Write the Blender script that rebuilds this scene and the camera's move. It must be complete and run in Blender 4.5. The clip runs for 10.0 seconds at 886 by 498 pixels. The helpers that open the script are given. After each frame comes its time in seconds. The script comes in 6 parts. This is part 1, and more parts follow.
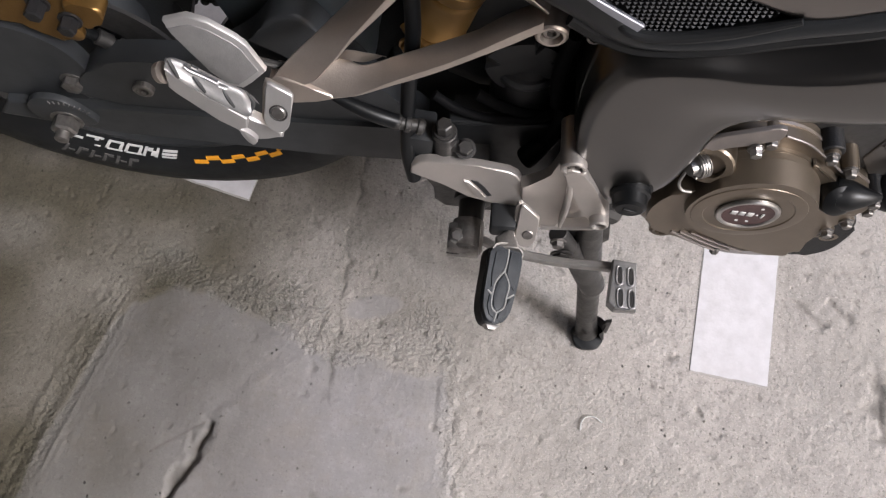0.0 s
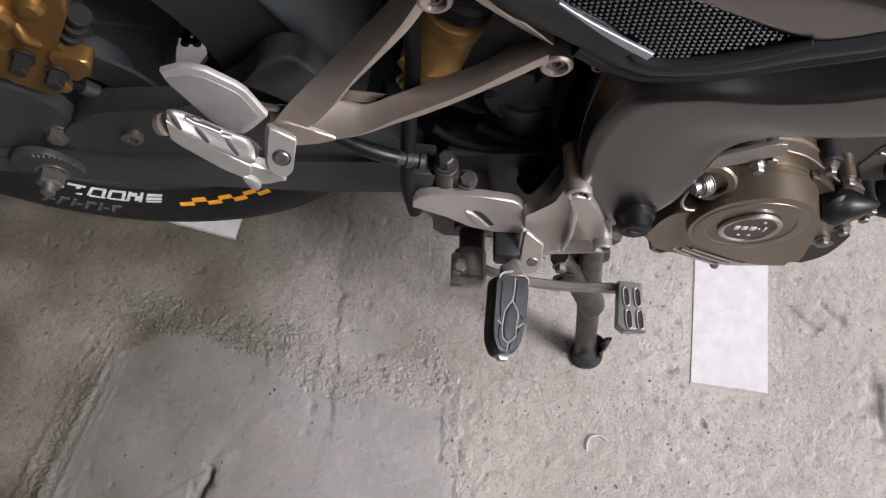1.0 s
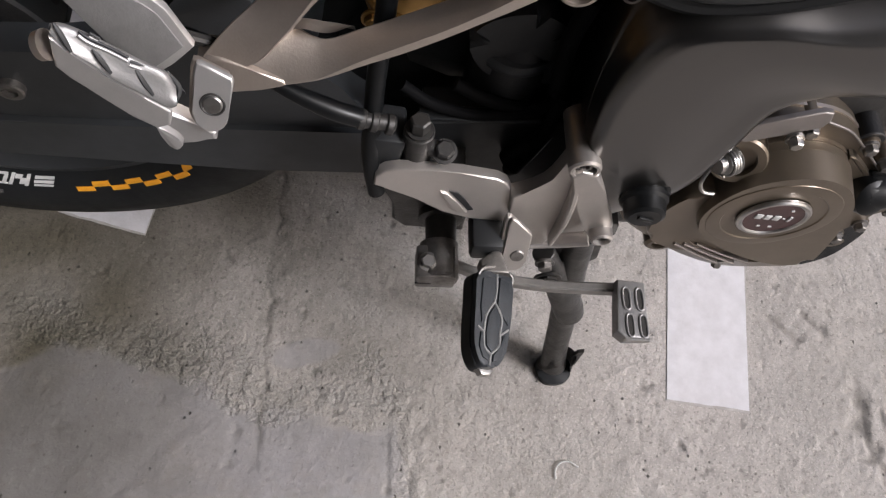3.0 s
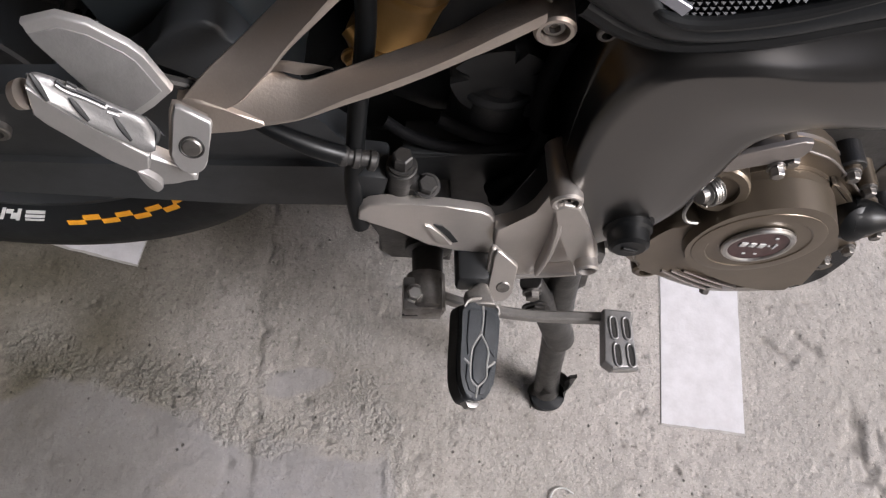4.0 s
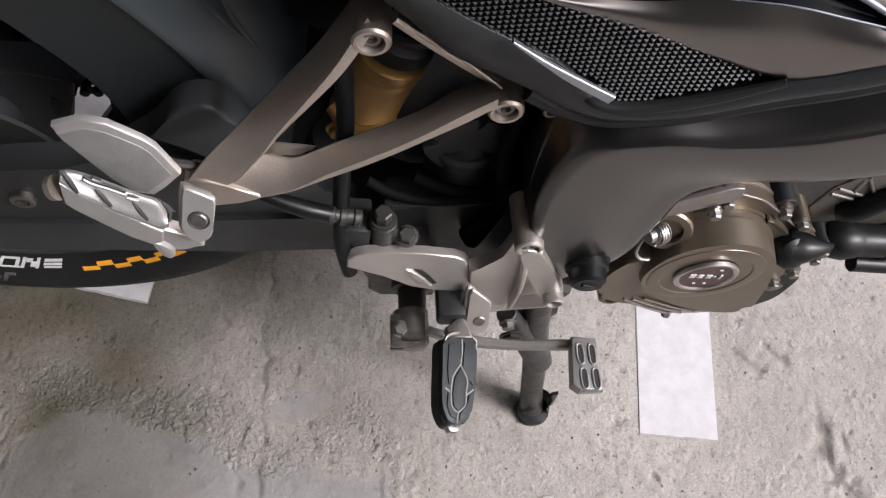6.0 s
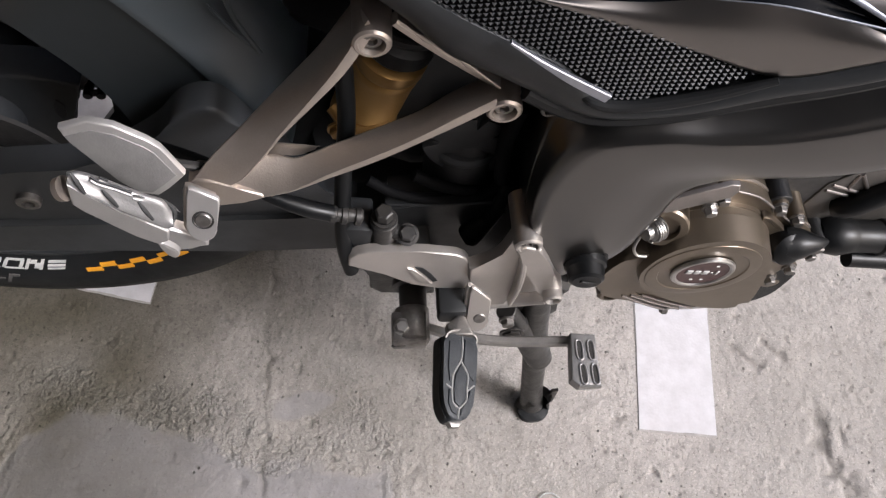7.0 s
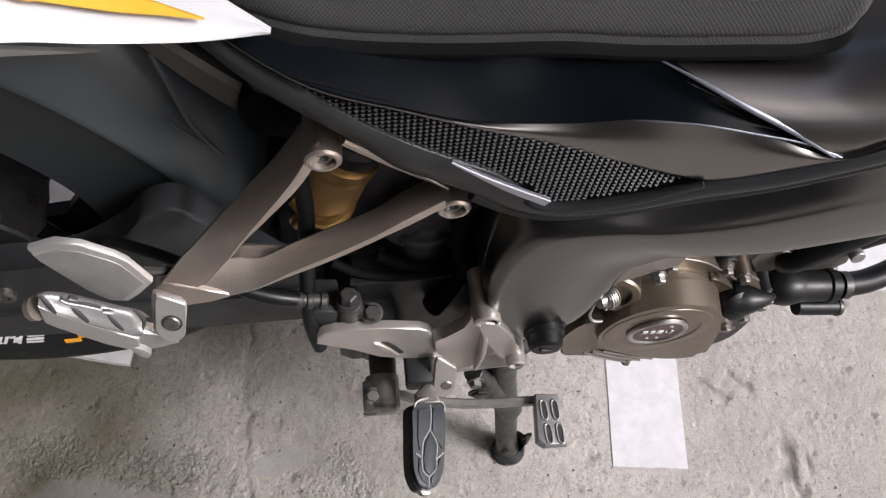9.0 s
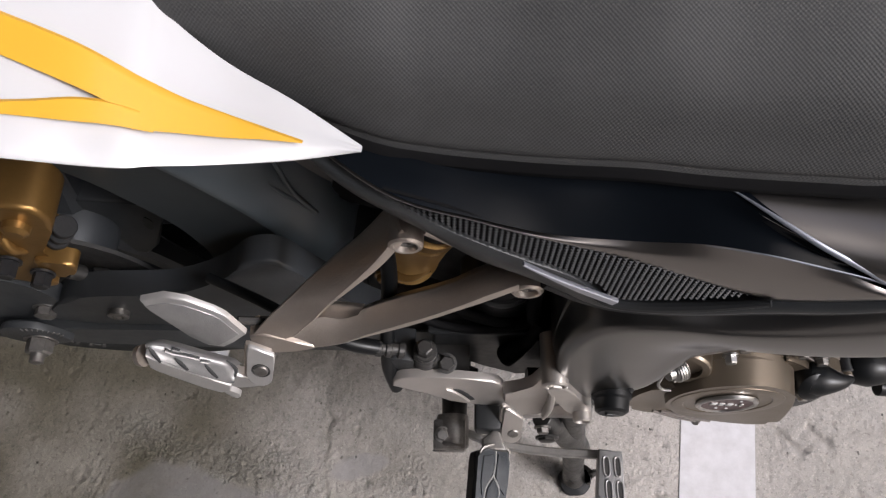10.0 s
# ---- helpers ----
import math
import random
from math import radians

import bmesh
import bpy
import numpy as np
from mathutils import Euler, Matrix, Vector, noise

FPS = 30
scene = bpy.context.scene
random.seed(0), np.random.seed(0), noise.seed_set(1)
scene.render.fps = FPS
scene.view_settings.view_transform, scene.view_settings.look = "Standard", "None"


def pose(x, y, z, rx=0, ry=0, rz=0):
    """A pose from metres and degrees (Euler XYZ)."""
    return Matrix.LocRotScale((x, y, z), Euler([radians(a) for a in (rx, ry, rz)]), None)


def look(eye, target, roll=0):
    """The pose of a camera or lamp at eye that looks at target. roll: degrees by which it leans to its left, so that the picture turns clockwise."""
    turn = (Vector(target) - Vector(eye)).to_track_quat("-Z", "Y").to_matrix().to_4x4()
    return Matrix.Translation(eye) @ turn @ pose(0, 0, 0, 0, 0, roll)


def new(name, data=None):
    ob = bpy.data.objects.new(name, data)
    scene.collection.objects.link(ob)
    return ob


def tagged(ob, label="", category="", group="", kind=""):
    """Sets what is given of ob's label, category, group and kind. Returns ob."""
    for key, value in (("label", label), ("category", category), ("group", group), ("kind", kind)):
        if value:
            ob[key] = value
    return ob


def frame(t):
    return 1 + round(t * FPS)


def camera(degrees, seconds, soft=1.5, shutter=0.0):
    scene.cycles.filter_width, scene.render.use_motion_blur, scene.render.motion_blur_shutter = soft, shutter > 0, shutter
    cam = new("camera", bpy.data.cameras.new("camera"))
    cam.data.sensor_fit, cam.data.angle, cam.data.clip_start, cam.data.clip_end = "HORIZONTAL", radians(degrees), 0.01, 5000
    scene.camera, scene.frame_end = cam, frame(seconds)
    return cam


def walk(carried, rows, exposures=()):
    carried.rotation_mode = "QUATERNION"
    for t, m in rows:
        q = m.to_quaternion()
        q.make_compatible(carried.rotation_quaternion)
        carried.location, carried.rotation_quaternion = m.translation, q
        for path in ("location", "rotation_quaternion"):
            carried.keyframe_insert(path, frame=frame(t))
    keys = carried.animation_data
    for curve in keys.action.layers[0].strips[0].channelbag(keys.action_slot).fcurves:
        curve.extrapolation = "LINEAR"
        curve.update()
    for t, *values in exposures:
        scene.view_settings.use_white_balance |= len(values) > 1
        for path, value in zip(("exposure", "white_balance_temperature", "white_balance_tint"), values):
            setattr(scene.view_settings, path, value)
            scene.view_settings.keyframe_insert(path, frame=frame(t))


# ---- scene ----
cam = camera(58.5, 10.0, 1.3)
PATH = [
    (0, (0.064, 0.204, 0.993), (-0.031, 0.926, -0.869), -1.9),
    (0.5, (0.035, 0.211, 0.998), (0.002, 0.981, -0.848), 0.6),
    (1, (0.031, 0.218, 0.992), (0.014, 0.983, -0.856), 0.3),
    (1.5, (0.032, 0.218, 0.978), (0.044, 0.952, -0.882), 0.9),
    (2, (0.035, 0.21, 0.975), (0.064, 0.917, -0.896), 1.5),
    (2.5, (0.02, 0.216, 0.902), (0.167, 0.934, -0.959), 10.3),
    (3, (-0.005, 0.249, 0.863), (0.186, 1.056, -0.957), 14.3),
    (3.2, (-0.002, 0.255, 0.864), (0.179, 1.093, -0.943), 13.3),
    (4.5, (0.01, 0.259, 0.877), (0.2, 1.104, -0.925), 12.2),
    (5, (0.016, 0.257, 0.895), (0.205, 1.106, -0.906), 11.8),
    (5.5, (0.017, 0.256, 0.93), (0.199, 1.114, -0.868), 10.7),
    (7, (0.015, 0.249, 0.951), (0.199, 1.11, -0.845), 9.9),
    (7.5, (0.017, 0.248, 0.954), (0.211, 1.109, -0.841), 10.6),
    (8, (0.018, 0.249, 0.955), (0.219, 1.113, -0.837), 11.1),
    (8.5, (0.022, 0.255, 0.961), (0.235, 1.109, -0.835), 11.7),
    (9, (0.033, 0.285, 1.0), (0.255, 1.16, -0.785), 9.3),
    (9.5, (0.055, 0.303, 1.01), (0.223, 1.1, -0.817), 6.2),
    (10, (0.047, 0.335, 1.055), (0.024, 1.159, -0.767), -0.5),
]
walk(cam, [(t, look(eye, target, roll)) for t, eye, target, roll in PATH], exposures=[(t, v, 6300, 10) for t, v in ((0, 0.17), (1.5, 0.15), (2.0, 0.12), (2.5, 0.05), (3.0, -0.08), (3.6, 0.0), (4.5, 0.15), (5.5, 0.20), (7.0, 0.23), (9.0, 0.23), (9.5, 0.20), (10.0, 0.0))])

# ---- sky, sun, exposure ----
sky_world = bpy.data.worlds.new("sky")
scene.world = sky_world
sky_world.use_nodes = True
wn = sky_world.node_tree.nodes
wn.clear()
sky = wn.new("ShaderNodeTexSky")
sky.sky_type, sky.sun_disc = "NISHITA", False
sky.sun_elevation, sky.sun_rotation = radians(41), radians(117)
sky.air_density, sky.dust_density, sky.ozone_density = 0.7, 6.0, 0.6
bg = wn.new("ShaderNodeBackground")
bg.inputs["Strength"].default_value = 0.17
wout = wn.new("ShaderNodeOutputWorld")
sky_world.node_tree.links.new(sky.outputs[0], bg.inputs[0])
sky_world.node_tree.links.new(bg.outputs[0], wout.inputs[0])
sun_data = bpy.data.lights.new("sun", "SUN")
sun_data.energy, sun_data.angle, sun_data.color = 3.3, radians(16), (0.935, 0.935, 1.0)
sun = new("sun", sun_data)
sun.matrix_world = look((5.0, -2.6, 5.0), (0, 0, 0))

# ---- materials ----
def make(name, c1, c2=None, scale=60.0, rough=0.5, rough_var=0.1, metallic=0.0, bump=0.0, bump_scale=400.0, spec=0.5, coat=0.0, fine=0.0):
    """A painted, cast or moulded surface: two colours mixed by a coarse noise, uneven gloss and fine relief."""
    m = bpy.data.materials.new(name)
    m.use_nodes = True
    nt = m.node_tree
    b = nt.nodes["Principled BSDF"]
    tc = nt.nodes.new("ShaderNodeTexCoord")
    n1 = nt.nodes.new("ShaderNodeTexNoise")
    n1.inputs["Scale"].default_value, n1.inputs["Detail"].default_value, n1.inputs["Roughness"].default_value = scale, 6, 0.62
    nt.links.new(tc.outputs["Object"], n1.inputs["Vector"])
    n2 = nt.nodes.new("ShaderNodeTexNoise")
    n2.inputs["Scale"].default_value, n2.inputs["Detail"].default_value = bump_scale, 3
    nt.links.new(tc.outputs["Object"], n2.inputs["Vector"])
    mix = nt.nodes.new("ShaderNodeMix")
    mix.data_type = "RGBA"
    c2 = c2 or tuple(v * 0.78 for v in c1)
    mix.inputs["A"].default_value, mix.inputs["B"].default_value = (*c1, 1), (*c2, 1)
    ramp = nt.nodes.new("ShaderNodeMapRange")
    ramp.inputs["From Min"].default_value, ramp.inputs["From Max"].default_value = 0.35, 0.68
    nt.links.new(n1.outputs["Fac"], ramp.inputs["Value"])
    if fine:
        add = nt.nodes.new("ShaderNodeMath")
        add.operation, add.inputs[1].default_value = "MULTIPLY_ADD", fine
        nt.links.new(n2.outputs["Fac"], add.inputs[0])
        nt.links.new(ramp.outputs["Result"], add.inputs[2])
        nt.links.new(add.outputs[0], mix.inputs["Factor"])
    else:
        nt.links.new(ramp.outputs["Result"], mix.inputs["Factor"])
    nt.links.new(mix.outputs["Result"], b.inputs["Base Color"])
    rr = nt.nodes.new("ShaderNodeMapRange")
    rr.inputs["From Min"].default_value, rr.inputs["From Max"].default_value = 0.3, 0.7
    rr.inputs["To Min"].default_value, rr.inputs["To Max"].default_value = max(0.02, rough - rough_var), min(1, rough + rough_var)
    nt.links.new(n1.outputs["Fac"], rr.inputs["Value"])
    nt.links.new(rr.outputs["Result"], b.inputs["Roughness"])
    b.inputs["Metallic"].default_value = metallic
    b.inputs["Specular IOR Level"].default_value = spec
    b.inputs["Coat Weight"].default_value = coat
    b.inputs["Coat Roughness"].default_value = 0.08
    if bump:
        bp = nt.nodes.new("ShaderNodeBump")
        bp.inputs["Strength"].default_value, bp.inputs["Distance"].default_value = bump, 0.001
        nt.links.new(n2.outputs["Fac"], bp.inputs["Height"])
        nt.links.new(bp.outputs["Normal"], b.inputs["Normal"])
    return m


def make_concrete():
    m = bpy.data.materials.new("concrete")
    m.use_nodes = True
    nt = m.node_tree
    b = nt.nodes["Principled BSDF"]
    tc = nt.nodes.new("ShaderNodeTexCoord")

    def nz(scale, detail, rough=0.6):
        n = nt.nodes.new("ShaderNodeTexNoise")
        n.inputs["Scale"].default_value, n.inputs["Detail"].default_value, n.inputs["Roughness"].default_value = scale, detail, rough
        nt.links.new(tc.outputs["Object"], n.inputs["Vector"])
        return n.outputs["Fac"]

    def ramp(src, a, z, lo=0.0, hi=1.0):
        r = nt.nodes.new("ShaderNodeMapRange")
        r.inputs["From Min"].default_value, r.inputs["From Max"].default_value = a, z
        r.inputs["To Min"].default_value, r.inputs["To Max"].default_value = lo, hi
        nt.links.new(src, r.inputs["Value"])
        return r.outputs["Result"]

    def cells(scale, pick):
        n = nt.nodes.new("ShaderNodeTexVoronoi")
        n.inputs["Scale"].default_value = scale
        nt.links.new(tc.outputs["Object"], n.inputs["Vector"])
        return n.outputs[pick]

    def blend(fac, a, c):
        x = nt.nodes.new("ShaderNodeMix")
        x.data_type = "RGBA"
        for sock, v in (("A", a), ("B", c)):
            if isinstance(v, tuple):
                x.inputs[sock].default_value = (*v, 1)
            else:
                nt.links.new(v, x.inputs[sock])
        nt.links.new(fac, x.inputs["Factor"])
        return x.outputs["Result"]

    att = nt.nodes.new("ShaderNodeAttribute")
    att.attribute_name = "trowelled"
    soil = nt.nodes.new("ShaderNodeAttribute")
    soil.attribute_name = "soil"
    coarse = blend(ramp(nz(7, 8, 0.66), 0.36, 0.66), (0.396, 0.367, 0.345), (0.30, 0.278, 0.26))
    coarse = blend(ramp(nz(55, 6, 0.7), 0.44, 0.70, 0, 0.75), coarse, (0.23, 0.216, 0.2))
    coarse = blend(ramp(nz(420, 3, 0.6), 0.56, 0.68, 0, 0.6), coarse, (0.53, 0.50, 0.46))
    coarse = blend(ramp(nz(230, 4, 0.65), 0.57, 0.66, 0, 0.65), coarse, (0.12, 0.111, 0.10))
    coarse = blend(ramp(cells(70, 0), 0.08, 0.2, 0.4, 0), coarse, (0.10, 0.092, 0.083))
    coarse = blend(ramp(nz(900, 2, 0.5), 0.58, 0.70, 0, 0.22), coarse, (0.15, 0.14, 0.127))
    fine = blend(ramp(nz(6, 8, 0.7), 0.35, 0.68), (0.285, 0.274, 0.283), (0.238, 0.229, 0.233))
    fine = blend(ramp(nz(38, 7, 0.78), 0.47, 0.68, 0, 0.4), fine, (0.38, 0.366, 0.37))
    fine = blend(ramp(nz(120, 4, 0.6), 0.60, 0.72, 0, 0.5), fine, (0.22, 0.205, 0.19))
    fine = blend(ramp(cells(46, 0), 0.025, 0.085, 0.85, 0), fine, (0.13, 0.12, 0.11))
    fine = blend(ramp(nz(11, 6, 0.72), 0.50, 0.70, 0, 0.55), fine, (0.255, 0.228, 0.205))
    fine = blend(ramp(nz(300, 3, 0.6), 0.58, 0.70, 0, 0.35), fine, (0.15, 0.142, 0.135))
    fine = blend(ramp(nz(160, 5, 0.7), 0.56, 0.68, 0, 0.35), fine, (0.40, 0.385, 0.385))
    col = blend(att.outputs["Fac"], coarse, fine)
    stones = nt.nodes.new("ShaderNodeAttribute")
    stones.attribute_name = "gravel"
    grains = blend(ramp(nz(520, 4, 0.7), 0.40, 0.62), (0.45, 0.43, 0.41), (0.24, 0.23, 0.212))
    much = nt.nodes.new("ShaderNodeMath")
    much.operation, much.inputs[1].default_value = "MULTIPLY", 0.6
    nt.links.new(stones.outputs["Fac"], much.inputs[0])
    col = blend(much.outputs[0], col, grains)
    pits = nt.nodes.new("ShaderNodeMath")
    pits.operation = "MULTIPLY"
    nt.links.new(ramp(cells(75, 0), 0.06, 0.14, 0.8, 0), pits.inputs[0])
    nt.links.new(ramp(nz(30, 4, 0.7), 0.50, 0.62), pits.inputs[1])
    col = blend(pits.outputs[0], col, (0.085, 0.078, 0.07))
    col = blend(ramp(nz(3.1, 5), 0.40, 0.62, 0, 0.35), col, (0.245, 0.23, 0.205))
    # Multiplies the floor colour down towards the rear wheel.
    rear_dark = nt.nodes.new("ShaderNodeAttribute")
    rear_dark.attribute_name = "rear_dark"
    darkened = nt.nodes.new("ShaderNodeMix")
    darkened.data_type, darkened.blend_type = "RGBA", "MULTIPLY"
    darkened.inputs["B"].default_value = (0.20, 0.19, 0.145, 1)
    nt.links.new(rear_dark.outputs["Fac"], darkened.inputs["Factor"])
    nt.links.new(col, darkened.inputs["A"])
    col = darkened.outputs["Result"]
    stain = blend(soil.outputs["Fac"], col, (0.085, 0.077, 0.066))
    nt.links.new(stain, b.inputs["Base Color"])
    b.inputs["Roughness"].default_value = 0.88
    b.inputs["Specular IOR Level"].default_value = 0.25
    bp = nt.nodes.new("ShaderNodeBump")
    bp.inputs["Strength"].default_value, bp.inputs["Distance"].default_value = 1.0, 0.0040
    mixh = nt.nodes.new("ShaderNodeMix")
    nt.links.new(att.outputs["Fac"], mixh.inputs["Factor"])
    hsum = nt.nodes.new("ShaderNodeMath")
    hsum.operation, hsum.inputs[1].default_value = "MULTIPLY_ADD", 0.18
    nt.links.new(cells(240, 0), hsum.inputs[0])
    nt.links.new(nz(150, 4, 0.62), hsum.inputs[2])
    nt.links.new(ramp(hsum.outputs[0], 0, 1, 0.28, 0.72), mixh.inputs["A"])
    nt.links.new(ramp(nz(90, 5, 0.65), 0, 1, 0.25, 0.75), mixh.inputs["B"])
    bumpy = nt.nodes.new("ShaderNodeMix")
    nt.links.new(stones.outputs["Fac"], bumpy.inputs["Factor"])
    nt.links.new(mixh.outputs["Result"], bumpy.inputs["A"])
    nt.links.new(ramp(nz(190, 4, 0.6), 0.25, 0.75, 0.1, 0.95), bumpy.inputs["B"])
    sunk = nt.nodes.new("ShaderNodeMath")
    sunk.operation = "SUBTRACT"
    nt.links.new(bumpy.outputs["Result"], sunk.inputs[0])
    nt.links.new(pits.outputs[0], sunk.inputs[1])
    nt.links.new(sunk.outputs[0], bp.inputs["Height"])
    nt.links.new(bp.outputs["Normal"], b.inputs["Normal"])
    return m


def make_weave():
    """Black vinyl with a fine woven emboss: two crossing sets of ribs."""
    m = make("seat_vinyl", (0.050, 0.0505, 0.051), (0.043, 0.0435, 0.044), 25, 0.58, 0.03, spec=0.2)
    nt = m.node_tree
    b = nt.nodes["Principled BSDF"]
    tc = nt.nodes.new("ShaderNodeTexCoord")
    ribs = []
    for way in ((0.72, 0.55, 0.45), (0.72, -0.55, -0.45)):
        dot = nt.nodes.new("ShaderNodeVectorMath")
        dot.operation = "DOT_PRODUCT"
        dot.inputs[1].default_value = way
        nt.links.new(tc.outputs["Object"], dot.inputs[0])
        turn = nt.nodes.new("ShaderNodeMath")
        turn.operation, turn.inputs[1].default_value = "MULTIPLY", 2 * math.pi / 0.0016
        nt.links.new(dot.outputs["Value"], turn.inputs[0])
        wave = nt.nodes.new("ShaderNodeMath")
        wave.operation = "SINE"
        nt.links.new(turn.outputs[0], wave.inputs[0])
        ribs.append(wave.outputs[0])
    both = nt.nodes.new("ShaderNodeMath")
    both.operation = "ADD"
    nt.links.new(ribs[0], both.inputs[0])
    nt.links.new(ribs[1], both.inputs[1])
    bp = nt.nodes.new("ShaderNodeBump")
    bp.inputs["Strength"].default_value, bp.inputs["Distance"].default_value = 0.2, 0.0003
    nt.links.new(both.outputs[0], bp.inputs["Height"])
    nt.links.new(bp.outputs["Normal"], b.inputs["Normal"])
    return m


M_CONCRETE = make_concrete()
M_PAINT = make("white_floor_paint", (0.53, 0.52, 0.54), (0.45, 0.44, 0.455), 45, 0.7, 0.1, bump=0.35, bump_scale=300)
M_PAINT_EDGE = make("worn_paint_edge", (0.36, 0.345, 0.33), (0.28, 0.265, 0.25), 60, 0.85, 0.08, bump=0.4)
M_CAST = make("cast_alloy_paint", (0.49, 0.435, 0.387), (0.415, 0.366, 0.325), 18, 0.37, 0.05, metallic=0.85, bump=0.16, bump_scale=650, fine=0.5)
M_SILVER = make("silver_alloy", (0.49, 0.48, 0.475), (0.415, 0.406, 0.40), 25, 0.43, 0.06, metallic=0.72, bump=0.08, bump_scale=700, fine=0.35)
M_BRIGHT = make("bright_steel", (0.50, 0.49, 0.48), (0.33, 0.32, 0.30), 60, 0.34, 0.1, metallic=1.0, bump=0.08)
M_STEEL = make("dull_steel", (0.27, 0.26, 0.25), (0.14, 0.13, 0.12), 70, 0.45, 0.12, metallic=0.9, bump=0.15)
M_RUST = make("oiled_iron", (0.055, 0.053, 0.051), (0.040, 0.0385, 0.037), 60, 0.46, 0.12, metallic=0.55, bump=0.2)
M_GREYMETAL = make("grey_worn_metal", (0.29, 0.278, 0.265), (0.21, 0.20, 0.19), 40, 0.45, 0.1, metallic=0.6, bump=0.2)
M_CASE = make("bronze_engine_paint", (0.160, 0.131, 0.100), (0.134, 0.110, 0.083), 14, 0.35, 0.05, metallic=0.7, bump=0.06, bump_scale=700, fine=0.2)
M_FRAME = make("graphite_frame_paint", (0.148, 0.144, 0.140), (0.139, 0.136, 0.133), 10, 0.28, 0.006, metallic=1.0)
M_TANK = make("graphite_panel_paint", (0.222, 0.208, 0.199), (0.210, 0.197, 0.188), 9, 0.29, 0.006, metallic=1.0, coat=0.15)
M_PLASTIC = make("black_plastic", (0.012, 0.012, 0.013), (0.009, 0.009, 0.0096), 30, 0.45, 0.1, bump=0.3, bump_scale=700, spec=0.4)
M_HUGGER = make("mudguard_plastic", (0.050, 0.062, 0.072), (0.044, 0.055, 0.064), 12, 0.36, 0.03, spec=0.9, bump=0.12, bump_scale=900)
M_SWING = make("swingarm_paint", (0.029, 0.0312, 0.0335), (0.024, 0.026, 0.028), 30, 0.44, 0.06, bump=0.12, bump_scale=900, spec=0.33)
M_RUBBER = make("rubber", (0.01, 0.01, 0.0105), (0.0072, 0.0072, 0.0076), 40, 0.62, 0.1, bump=0.25, bump_scale=500, spec=0.3)
M_TYRE = make("tyre_rubber", (0.0085, 0.0095, 0.0105), (0.0065, 0.0072, 0.008), 30, 0.56, 0.08, bump=0.2, bump_scale=450, spec=0.3)
M_PEGRUB = make("peg_rubber", (0.022, 0.026, 0.031), (0.0158, 0.0187, 0.0223), 60, 0.55, 0.08, bump=0.3, bump_scale=600)
M_GROOVE = make("dusty_groove", (0.26, 0.26, 0.255), (0.19, 0.19, 0.185), 90, 0.8, 0.05)
M_GOLD = make("gold_anodised", (0.225, 0.128, 0.040), (0.175, 0.098, 0.030), 25, 0.36, 0.06, metallic=0.75, bump=0.12)
M_HOSE = make("rubber_hose", (0.0055, 0.006, 0.0066), (0.0045, 0.005, 0.0055), 50, 0.38, 0.05, spec=0.25)
M_WHITE = make("white_body_paint", (0.47, 0.47, 0.485), (0.455, 0.455, 0.47), 6, 0.25, 0.03, coat=0.4)
M_YELLOW = make("yellow_decal", (0.60, 0.325, 0.030), (0.58, 0.312, 0.028), 6, 0.3, 0.03, coat=0.3)
M_CHECK = make("orange_tyre_mark", (0.80, 0.36, 0.02), (0.66, 0.28, 0.015), 90, 0.6, 0.08)
M_LETTER = make("white_tyre_mark", (0.52, 0.52, 0.51), (0.40, 0.40, 0.39), 90, 0.6, 0.08)
M_MOULD = make("moulded_tyre_mark", (0.07, 0.068, 0.065), (0.05, 0.048, 0.046), 90, 0.7, 0.08)
M_BADGE = make("maroon_badge", (0.07, 0.03, 0.03), (0.05, 0.024, 0.024), 90, 0.35, 0.05, metallic=0.4)
M_NET = make("grille_plastic", (0.034, 0.035, 0.037), (0.026, 0.027, 0.029), 60, 0.42, 0.08, metallic=0.2)
M_DARK = make("shadow_black_plastic", (0.0190, 0.0200, 0.0212), (0.0155, 0.0164, 0.0174), 40, 0.45, 0.1, spec=0.25)
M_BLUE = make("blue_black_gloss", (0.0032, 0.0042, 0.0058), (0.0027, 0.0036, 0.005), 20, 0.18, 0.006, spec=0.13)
M_TRIM = make("polished_edge", (0.36, 0.37, 0.42), (0.29, 0.30, 0.34), 40, 0.34, 0.05, metallic=0.8)
M_WALL = make("plain_render", (0.27, 0.27, 0.265), (0.23, 0.23, 0.225), 3, 0.9, 0.05, bump=0.3, bump_scale=60)
# Kept dark so the added walls and ceiling return little light.
M_UNSEEN_DARK = make("unseen_dark_wall", (0.105, 0.105, 0.108), (0.08, 0.08, 0.083), 3, 0.9, 0.05, bump=0.3, bump_scale=60)
M_PADGREY = make("worn_grey_alloy", (0.29, 0.285, 0.285), (0.225, 0.222, 0.222), 50, 0.42, 0.1, metallic=0.6, bump=0.15, bump_scale=700)
M_BRACKET = make("dull_bracket_paint", (0.25, 0.225, 0.21), (0.20, 0.18, 0.168), 30, 0.42, 0.05, metallic=0.75)
# Pale blue-grey stands in for the bright reflection on the crease.
M_GLINT = make("crease_highlight", (0.20, 0.215, 0.25), (0.12, 0.13, 0.155), 45, 0.34, 0.08, metallic=0.5)
M_JACKET = make("weathered_casting", (0.105, 0.098, 0.09), (0.08, 0.075, 0.069), 30, 0.45, 0.06, metallic=0.3, bump=0.1)
M_PLATE = make("silver_bracket_paint", (0.46, 0.43, 0.405), (0.40, 0.375, 0.352), 20, 0.38, 0.05, metallic=0.75, bump=0.1, bump_scale=700, fine=0.4)
